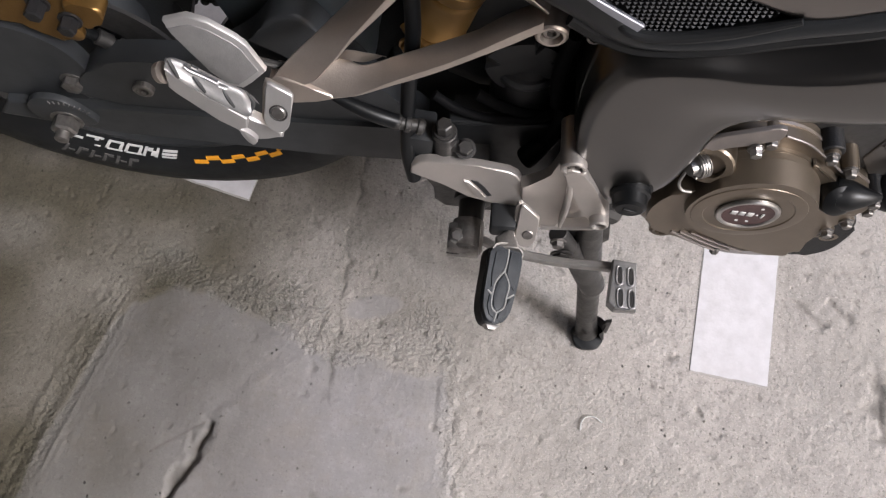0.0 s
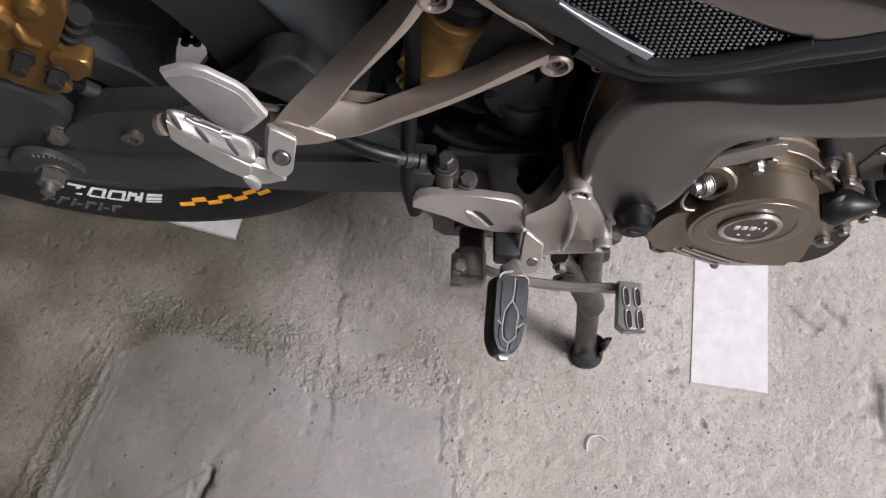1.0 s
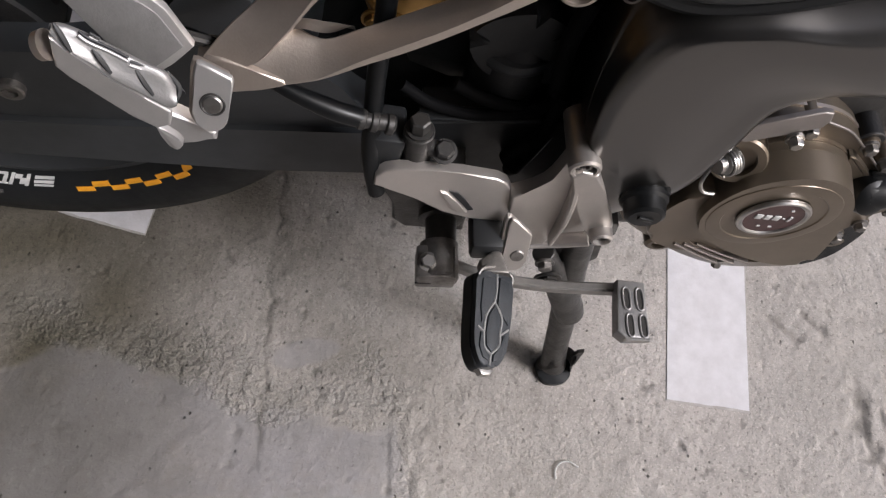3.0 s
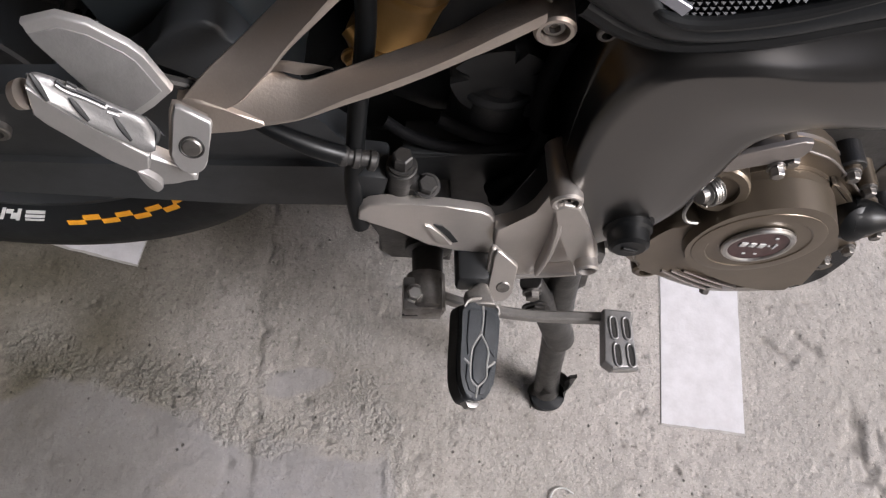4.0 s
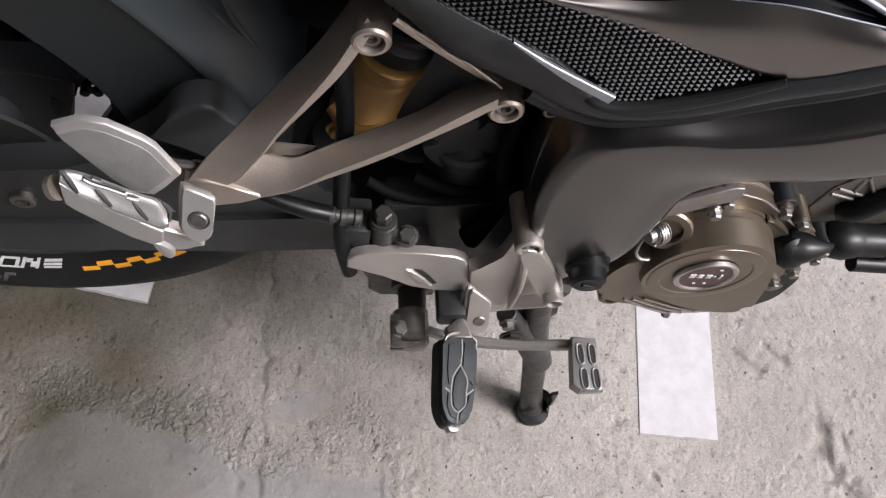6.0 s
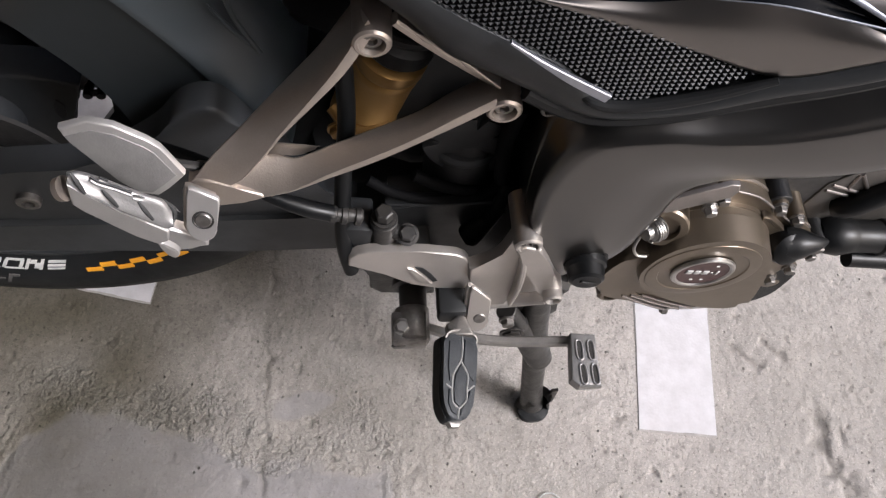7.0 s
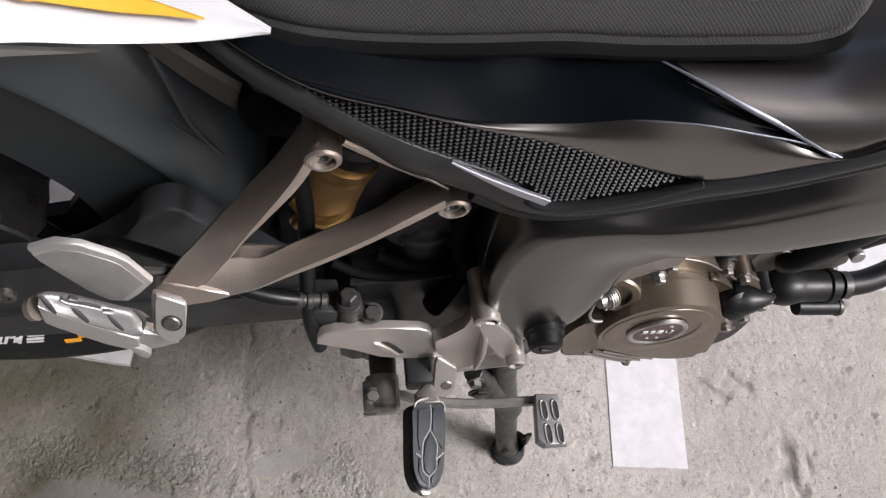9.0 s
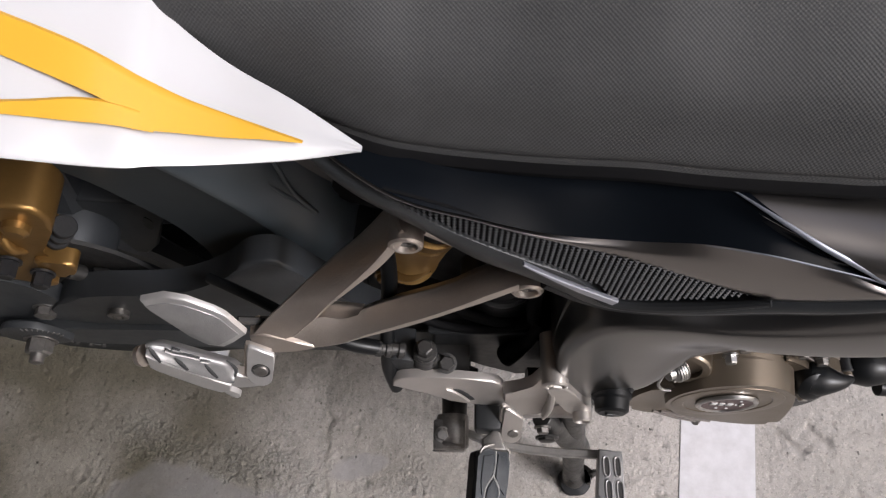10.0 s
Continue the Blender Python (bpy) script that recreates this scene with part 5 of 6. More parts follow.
def build_brake_cylinder():
    cyl = part("brake_cylinder", rod(B(), (0.026, 0.530, 0.36), (0.026, 0.527, 0.425), 0.0105), M_RUST, BIKE, "black rear brake master cylinder")
    hex_bolt(cyl, (0.026, 0.527, 0.426), 0.0066, (0, 0, 1), M_RUST, 0.012)
    part("side_port", rod(B(), (0.026, 0.527, 0.41), (0.045, 0.522, 0.407), 0.006), M_RUST, cyl)
    hex_bolt(cyl, (0.044, 0.522, 0.408), 0.0065, (0, -0.3, 1), M_RUST, 0.008)
    part("hose_elbow", rod(B(), (-0.014, 0.525, 0.438), (0.010, 0.526, 0.432), 0.0055), M_RUST, cyl)
    for x in (-0.014, -0.006, 0.004):
        part("crimp", rod(B(), (x, 0.525, 0.438 - 0.25 * (x + 0.014)), (x + 0.005, 0.525, 0.4368 - 0.25 * (x + 0.014)), 0.0068), M_RUST, cyl)
    part("brake_line", tube(B(), [(-0.012, 0.525, 0.438), (-0.033, 0.526, 0.447), (-0.060, 0.532, 0.458), (-0.10, 0.55, 0.47), (-0.15, 0.575, 0.46)], [0.0065, 0.0065, 0.005, 0.0045, 0.0045]), M_HOSE, cyl)
    part("bracket_block", block(B(), (0.004, 0.535, 0.395), (0.022, 0.03, 0.05), (0, 8, 0), 0.003), M_DARK, cyl)
    part("mount", block(B(), (0.03, 0.54, 0.355), (0.07, 0.03, 0.02), (0, 0, 0), 0.003), M_RUST, cyl)
    part("lower_mount", prism(B(), [(0.000, 0.372), (0.001, 0.340), (0.017, 0.314), (0.014, 0.285), (0.024, 0.272), (0.074, 0.268), (0.074, 0.312), (0.041, 0.352)], 0.530, 0.545, 0.003, seg=3), M_RUST, cyl)
    part("shield", prism(B(), [(-0.004, 0.40), (0.004, 0.372), (0.008, 0.345), (0.022, 0.345), (0.022, 0.40)], 0.524, 0.530, 0.002), M_RUST, cyl)


build_shock()
build_brake_cylinder()


# frame and dark inner body
def build_frame():
    outer = [(0.62, 0.505, 0.775), (0.46, 0.50, 0.742), (0.312, 0.500, 0.690), (0.272, 0.505, 0.662), (0.233, 0.512, 0.632), (0.195, 0.520, 0.606), (0.160, 0.530, 0.590), (0.138, 0.537, 0.560), (0.126, 0.537, 0.510), (0.128, 0.533, 0.450), (0.138, 0.530, 0.395), (0.150, 0.535, 0.350)]
    inner = [(0.62, 0.525, 0.575), (0.46, 0.515, 0.556), (0.362, 0.508, 0.541), (0.330, 0.507, 0.530), (0.302, 0.507, 0.522), (0.275, 0.507, 0.518), (0.250, 0.507, 0.513), (0.228, 0.507, 0.495), (0.222, 0.507, 0.455), (0.214, 0.508, 0.405), (0.200, 0.512, 0.372), (0.186, 0.520, 0.350)]
    neck = [0, 0, 0, 0, 0, 0.05, 0.2, 0.6, 1, 1, 1, 1]
    fold = [0.49, 0.49, 0.49, 0.48, 0.45, 0.37, 0.27, 0.09, 0.04, 0.04, 0.04, 0.04]
    face = [a[1] * 0.4 + b[1] * 0.6 - 0.017 for a, b in zip(outer, inner)]
    def lerp(a, b, f, y):
        return (a[0] + (b[0] - a[0]) * f, y, a[2] + (b[2] - a[2]) * f)
    def above(f, dy):
        """The dark hollow over the fold, closing to a plain side wall down the neck."""
        return [lerp(a, b, e * f, (q + dy) * (1 - k) + (a[1] + (q + 0.005 - a[1]) * f) * k) for a, b, e, q, k in zip(outer, inner, fold, face, neck)]
    def below(g, dy):
        return [lerp(a, b, e + (1 - e) * g, q + dy) for a, b, e, q in zip(outer, inner, fold, face)]
    back_in = [(x, y + 0.02, z + 0.002) for x, y, z in inner]
    back_out = [(x, y + 0.07, z) for x, y, z in outer]
    outer = [(x, y + 0.040 * (1 - k), z) for (x, y, z), k in zip(outer, neck)]
    bm = loft(B(), [back_out, outer, above(0.33, 0.037), above(0.65, 0.0205), above(0.92, 0.0075), below(0.05, 0.0030), below(0.14, 0.0008), below(0.46, 0.0), below(0.80, 0.003), inner, back_in], 72, 40)
    fr = part("main_frame", bm, M_FRAME, BIKE, "satin charcoal twin-spar main frame", 55)
    # swingarm pivot plug
    bm = lathe(B(), (0.185, 0.520, 0.394), (-0.06, -1, 0.0), [(0, 0), (0, 0.019), (0.008, 0.019), (0.0085, 0.0168), (0.011, 0.0168), (0.0115, 0.0185), (0.015, 0.0185), (0.0155, 0.016), (0.018, 0.016), (0.0185, 0.0172), (0.022, 0.0168), (0.024, 0.0150), (0.033, 0.0140), (0.035, 0.0112), (0.035, 0)], 40)
    plug = part("pivot_plug", bm, M_HOSE, fr, "round black pivot plug")
    part("plug_slot", block(B(), (0.183, 0.4845, 0.394), (0.012, 0.002, 0.0035), (0, 20, 0), 0.0005), M_HOSE, plug)
    # Added backing that keeps the gap behind the neck black.
    part("neck_backing", prism(B(), [(0.105, 0.600), (0.240, 0.600), (0.240, 0.440), (0.205, 0.380), (0.105, 0.380)], 0.580, 0.60, 0.003), M_DARK, BIKE, "black backing plate added behind the frame neck")
    part("frame_seam", tube(B(), [(0.1290, 0.556, 0.462), (0.1298, 0.555, 0.4511), (0.1334, 0.555, 0.4159), (0.1261, 0.555, 0.3922), (0.1062, 0.555, 0.355)], 0.0011, 8, 30), M_SWING, fr)
    bm = block(B(), (0.075, 0.665, 0.485), (0.15, 0.15, 0.24), (0, 0, 0), 0.05)
    part("moulded_bulge", prism(B(), ring_of([(0.054, 0.470), (0.062, 0.445), (0.080, 0.430), (0.104, 0.424), (0.120, 0.445), (0.116, 0.480), (0.095, 0.496), (0.068, 0.490)], 48), 0.566, 0.61, 0.013, seg=6), M_DARK, BIKE, "rounded black moulding behind the frame", 50)
    part("inner_body", bm, M_DARK, BIKE, "black inner body between frame and wheel")
    # Added filler that keeps the space over the swingarm black.
    part("pivot_filler", block(B(), (0.045, 0.685, 0.345), (0.16, 0.15, 0.10), (0, 0, 0), 0.015), M_DARK, BIKE, "black filler block added by the swingarm pivot")
    part("seat_rail", beam(B(), [(-0.100, 0.612, 0.668), (-0.070, 0.610, 0.628), (-0.048, 0.607, 0.602), (-0.026, 0.606, 0.578), (-0.005, 0.606, 0.555)], [0.012, 0.018, 0.022, 0.024, 0.024], 0.012, 0.3), M_JACKET, fr, "brown-grey seat rail")
    part("rail_recess", prism(B(), ring_of([(-0.034, 0.575), (-0.033, 0.592), (-0.025, 0.6025), (-0.010, 0.602), (0.012, 0.590), (0.014, 0.560), (-0.015, 0.556)], 36), 0.592, 0.604, 0.003), M_MATTE, fr)
    bm = block(B(), (0.10, 0.685, 0.635), (0.26, 0.20, 0.08), (0, 0, 0), 0.02)
    part("battery_box", bm, M_DARK, BIKE, "black battery box under the seat")
    for pts, r in (([(0.05, 0.565, 0.425), (0.073, 0.560, 0.416), (0.099, 0.558, 0.411), (0.13, 0.560, 0.406)], 0.005),
                   ([(0.014, 0.560, 0.427), (0.036, 0.555, 0.414), (0.068, 0.553, 0.407), (0.103, 0.555, 0.412), (0.122, 0.558, 0.428)], 0.0042),
                   ([(0.121, 0.550, 0.440), (0.117, 0.548, 0.405), (0.108, 0.548, 0.372), (0.101, 0.550, 0.340)], 0.0055),
                   ([(0.118, 0.560, 0.52), (0.112, 0.556, 0.48), (0.115, 0.552, 0.44)], 0.006)):
        part("cable", tube(B(), pts, r), M_MATTE, BIKE)


build_frame()


# engine
def build_engine():
    case = block(B(), (0.30, 0.685, 0.345), (0.22, 0.26, 0.23), (0, 0, 0), 0.02)
    eng = part("engine", case, M_RUST, BIKE, "bronze-painted engine with round clutch cover")
    flange = ring_of([(0.196, 0.312), (0.215, 0.285), (0.252, 0.255), (0.308, 0.228), (0.360, 0.226), (0.385, 0.240), (0.392, 0.280), (0.402, 0.316), (0.407, 0.342), (0.400, 0.361), (0.375, 0.384), (0.348, 0.410), (0.312, 0.443), (0.275, 0.452), (0.245, 0.444), (0.226, 0.400), (0.205, 0.350)], 80)
    part("crankcase_flange", prism(B(), flange, 0.533, 0.562, 0.002, seg=3), M_CASE, eng)
    cx, cz = 0.305, 0.345
    part("cover_seam", prism(B(), [(cx + (x - cx) * 1.012, cz + (z - cz) * 1.012) for x, z in flange], 0.544, 0.547, 0.001), M_CAST, eng)
    dome = ring_of([(0.2390, 0.3576), (0.2372, 0.3751), (0.2411, 0.3938), (0.2495, 0.4104), (0.2616, 0.4212), (0.2772, 0.4276), (0.2947, 0.4290), (0.3107, 0.4236), (0.3247, 0.4130), (0.3374, 0.3956), (0.3449, 0.3764), (0.3527, 0.3463), (0.3598, 0.3068), (0.3583, 0.2915), (0.3388, 0.2854), (0.3081, 0.2943), (0.2747, 0.3141), (0.2496, 0.3362)], 90)
    cover = part("clutch_cover", prism(B(), dome, 0.502, 0.536, 0.0085, seg=6, taper=0.004), M_CASE, eng, "satin bronze clutch cover")
    dx, dz = sum(p[0] for p in dome) / 90, sum(p[1] for p in dome) / 90
    for k, (y, g) in enumerate(((0.5235, 1.045), (0.5295, 1.075))):
        part("cover_ring", prism(B(), [(dx + (x - dx) * g, dz + (z - dz) * g) for x, z in dome], y, y + 0.0035, 0.001), M_CASE, cover)
    part("cover_step", lathe(B(), (0.288, 0.5025, 0.373), OUT, [(0, 0.0475), (0.0010, 0.0470), (0.0013, 0.0450), (0.0013, 0.0375), (0.0004, 0.0365), (0.0004, 0)], 64), M_CASE, cover)
    badge = part("badge_ring", lathe(B(), (0.287, 0.501, 0.375), OUT, [(0, 0.0262), (0.0018, 0.0260), (0.0030, 0.0248), (0.0030, 0.0228), (0.0018, 0.0214)], 56), M_BRIGHT, cover, "polished oval badge ring")
    part("badge_face", lathe(B(), (0.287, 0.501, 0.375), OUT, [(0, 0.0220), (0.0017, 0.0218), (0.0017, 0)], 48), M_BADGE, badge)
    for i, (x, w, h) in enumerate(((-0.0125, 0.0055, 0.006), (-0.0055, 0.005, 0.0058), (0.0015, 0.0055, 0.006), (0.0072, 0.002, 0.0014), (0.0118, 0.0022, 0.007))):
        part("badge_mark", block(B(), (0.287 + x, 0.4990, 0.3765 - 0.10 * x), (w, 0.0012, h), (0, 6, 0), 0.0004), M_LETTER, badge)
    for x, z in ((-0.006, 0.363), (0.003, 0.3625), (0.008, 0.388)):
        part("badge_mark", block(B(), (0.287 + x, 0.4990, z), (0.0025, 0.001, 0.0014), (0, 0, 0), 0), M_LETTER, badge)
    # lower apron with ribs
    apron = loft(B(), [[(0.205, 0.524, 0.345), (0.228, 0.514, 0.335), (0.262, 0.508, 0.302), (0.31, 0.508, 0.276), (0.35, 0.510, 0.280)], [(0.200, 0.528, 0.320), (0.222, 0.522, 0.296), (0.255, 0.520, 0.268), (0.308, 0.520, 0.240), (0.372, 0.522, 0.238)], [(0.198, 0.534, 0.312), (0.216, 0.534, 0.284), (0.252, 0.534, 0.254), (0.308, 0.534, 0.229), (0.38, 0.534, 0.232)]], 30, 12, (0, 0.01, 0))
    part("cover_apron", apron, M_CASE, cover)
    part("cover_shoulder", prism(B(), ring_of([(0.211, 0.335), (0.214, 0.362), (0.226, 0.384), (0.246, 0.393), (0.262, 0.400), (0.290, 0.340), (0.290, 0.290), (0.262, 0.290), (0.234, 0.298), (0.216, 0.314)], 40), 0.5095, 0.536, 0.004, seg=3, taper=0.002), M_CASE, cover)
    for p, q in (((0.2400, 0.3060), (0.2889, 0.2745)), ((0.2479, 0.3062), (0.3030, 0.2752)), ((0.2580, 0.3068), (0.3145, 0.2775))):
        part("cooling_rib", beam(B(), [(p[0], 0.5105, p[1]), ((p[0] + q[0]) / 2, 0.5085, (p[1] + q[1]) / 2), (q[0], 0.5085, q[1])], 0.0022, 0.006), M_BRACKET, cover)
    hex_bolt(cover, (0.291, 0.5105, 0.2725), 0.0042, (0, -0.6, -0.8), M_STEEL, 0.007)
    # side lobe with the oil filler
    lobe = prism(B(), ring_of([(0.325, 0.420), (0.342, 0.408), (0.366, 0.384), (0.390, 0.366), (0.401, 0.352), (0.396, 0.338), (0.372, 0.336), (0.350, 0.350), (0.336, 0.385)], 36), 0.526, 0.540, 0.003, seg=3)
    part("filler_lobe", lobe, M_CASE, cover)
    cap = lathe(B(), (0.357, 0.524, 0.380), (0.15, -0.8, 0.55), [(0, 0), (0, 0.016), (0.006, 0.0165), (0.014, 0.0145), (0.018, 0.009), (0.019, 0)], 32)
    part("oil_filler_cap", cap, M_HOSE, eng, "black oil filler cap")
    part("filler_neck", tube(B(), [(0.358, 0.521, 0.384), (0.370, 0.519, 0.387), (0.383, 0.518, 0.389), (0.394, 0.521, 0.386)], [0.0155, 0.013, 0.007, 0.0025], 16, 14), M_HOSE, eng)
    for x, z, y in ((0.338, 0.424, 0.534), (0.362, 0.404, 0.534), (0.403, 0.358, 0.531), (0.407, 0.338, 0.533), (0.402, 0.308, 0.533), (0.394, 0.284, 0.533), (0.282, 0.446, 0.531)):
        part("bolt_boss", lathe(B(), (x, y + 0.03, z), OUT, [(0, 0), (0, 0.0080), (0.03, 0.0074), (0.03, 0)], 24), M_CASE, eng)
        hex_bolt(eng, (x, y - 0.001, z), 0.0048, material=M_STEEL, h=0.006)
    part("bolt_boss", lathe(B(), (0.237, 0.535, 0.284), OUT, [(0, 0), (0, 0.013), (0.016, 0.0125), (0.018, 0.010), (0.018, 0.007), (0.010, 0.0065), (0.010, 0)], 28), M_CASE, eng)
    socket_bolt(eng, (0.237, 0.525, 0.284), 0.006, material=M_BRIGHT, h=0.005)
    # clutch lever housing with its spring, and the cable bracket
    part("lever_housing", lathe(B(), (0.2475, 0.545, 0.4145), (-0.25, -1, 0.30), [(0, 0), (0, 0.0205), (0.029, 0.0200), (0.031, 0.0185), (0.031, 0.0130), (0.027, 0.0125), (0.027, 0)], 36), M_CASE, eng)
    lever = part("clutch_lever", lathe(B(), (0.238, 0.518, 0.4235), (-0.7, -0.35, 0.1), [(0, 0), (0, 0.0085), (0.010, 0.0085), (0.011, 0.006), (0.016, 0.006), (0.016, 0)], 24), M_BRIGHT, eng)
    u, v, w = frame_of((-0.7, -0.35, 0.1))
    coil = [Vector((0.238, 0.518, 0.4235)) + w * (0.001 + 0.009 * i / 60) + 0.0095 * (u * math.cos(i * 0.42) + v * math.sin(i * 0.42)) for i in range(61)]
    part("lever_spring", tube(B(), coil, 0.0010, 6, 120), M_BRIGHT, lever)
    part("spring_hook", tube(B(), [(0.224, 0.514, 0.417), (0.2215, 0.509, 0.405), (0.2255, 0.506, 0.398), (0.2335, 0.5055, 0.3965)], 0.0014, 8, 20), M_BRIGHT, lever)
    br = part("cable_bracket", prism(B(), [(0.2280, 0.4430), (0.2360, 0.4530), (0.2440, 0.4560), (0.2800, 0.4680), (0.2865, 0.4670), (0.2872, 0.4610), (0.2840, 0.4555), (0.2660, 0.4500), (0.2480, 0.4455), (0.2378, 0.4405)], 0.5245, 0.5285, 0.0010, 0.3, 0.455, seg=3), M_BRACKET, eng)
    hex_bolt(br, (0.2695, 0.5215, 0.4465), 0.0046, material=M_BRIGHT, h=0.007)
    part("flange_lip", tube(B(), [(0.292, 0.5325, 0.4515), (0.312, 0.532, 0.443), (0.330, 0.532, 0.4275), (0.348, 0.532, 0.410), (0.375, 0.532, 0.384), (0.400, 0.532, 0.361)], 0.0011, 8, 30), M_BRACKET, eng)
    # dark lower sump and front case
    sump = prism(B(), ring_of([(0.34, 0.235), (0.385, 0.206), (0.412, 0.220), (0.422, 0.250), (0.414, 0.300), (0.36, 0.28)], 30), 0.536, 0.62, 0.006, seg=3)
    part("sump", sump, M_BLUE, eng)
    for x, z in ((0.392, 0.268), (0.406, 0.262)):
        part("drain_lug", lathe(B(), (x, 0.548, z), OUT, [(0, 0.010), (0.012, 0.009), (0.012, 0.005), (0.006, 0.005), (0.006, 0)], 24), M_CASE, eng)
    front = block(B(), (0.42, 0.665, 0.43), (0.10, 0.16, 0.14), (0, -25, 0), 0.015)
    part("cylinder_block", front, M_PLASTIC, eng)
    for i in range(4):
        part("cooling_fin", block(B(), (0.400 + 0.012 * i, 0.566, 0.455 + 0.006 * i), (0.05, 0.02, 0.0028), (0, -25, 0), 0.0006), M_CASE, eng)
    part("bolt_column", rod(B(), (0.338, 0.5365, 0.425), (0.338, 0.605, 0.425), 0.0105), M_PLASTIC, eng)
    part("bolt_column", rod(B(), (0.403, 0.5335, 0.359), (0.403, 0.605, 0.359), 0.0088), M_PLASTIC, eng)
    # ribbed side of the cylinder
    jacket = part("cylinder_jacket", prism(B(), [(0.404, 0.352), (0.380, 0.390), (0.384, 0.424), (0.402, 0.446), (0.421, 0.462), (0.462, 0.440), (0.482, 0.372), (0.470, 0.352)], 0.553, 0.60, 0.003, seg=2), M_JACKET, eng, "grey-brown ribbed cylinder casting")
    for a, b in (((0.386, 0.416), (0.431, 0.399)), ((0.388, 0.424), (0.425, 0.409)), ((0.404, 0.417), (0.403, 0.440)), ((0.404, 0.441), (0.431, 0.404))):
        part("casting_rib", tube(B(), [(a[0], 0.553, a[1]), ((a[0] + b[0]) / 2, 0.5525, (a[1] + b[1]) / 2), (b[0], 0.553, b[1])], 0.0016, 8, 10), M_BRACKET, jacket)


def build_cooling():
    body = lathe(B(), (0.406, 0.542, 0.357), (1, -0.05, -0.02), [(0, 0), (0, 0.012), (0.006, 0.0165), (0.018, 0.0185), (0.030, 0.0160), (0.033, 0.0148), (0.056, 0.0148), (0.058, 0.0165), (0.063, 0.0165), (0.064, 0.0150), (0.067, 0.0150), (0.069, 0.012), (0.069, 0)], 40)
    pump = part("water_pump", body, M_HOSE, BIKE, "black coolant pump with rubber hose")
    part("coolant_hose", tube(B(), [(0.470, 0.539, 0.355), (0.51, 0.542, 0.357), (0.56, 0.56, 0.372), (0.62, 0.60, 0.42)], 0.0115), M_HOSE, pump)
    part("small_outlet", rod(B(), (0.440, 0.528, 0.337), (0.486, 0.526, 0.334), 0.0085), M_HOSE, pump)
    part("outlet_band", rod(B(), (0.480, 0.526, 0.3345), (0.485, 0.526, 0.334), 0.0092), M_RUST, pump)
    part("hose_clip", lathe(B(), (0.478, 0.5388, 0.3553), (1, -0.03, 0), [(0, 0.0118), (0, 0.0132), (0.007, 0.0132), (0.007, 0.0118)], 28), M_RUST, pump)
    part("upper_hose", tube(B(), [(0.407, 0.550, 0.392), (0.411, 0.546, 0.399), (0.417, 0.545, 0.406), (0.428, 0.546, 0.417), (0.446, 0.548, 0.432), (0.480, 0.556, 0.450), (0.56, 0.585, 0.46)], 0.0095, 16, 60), M_HOSE, pump)
    part("lower_hose", tube(B(), [(0.455, 0.565, 0.372), (0.468, 0.562, 0.392), (0.485, 0.562, 0.405), (0.53, 0.57, 0.41)], 0.009), M_HOSE, pump)
    for x, z in ((0.500, 0.420), (0.474, 0.398)):
        part("clip_screw", rod(B(), (x, 0.552, z), (x, 0.545, z + 0.002), 0.0065), M_GREYMETAL, pump)


build_engine()
build_cooling()


# side panel with its grille
def skin_y(x):
    return 0.5345 - 0.15 * x


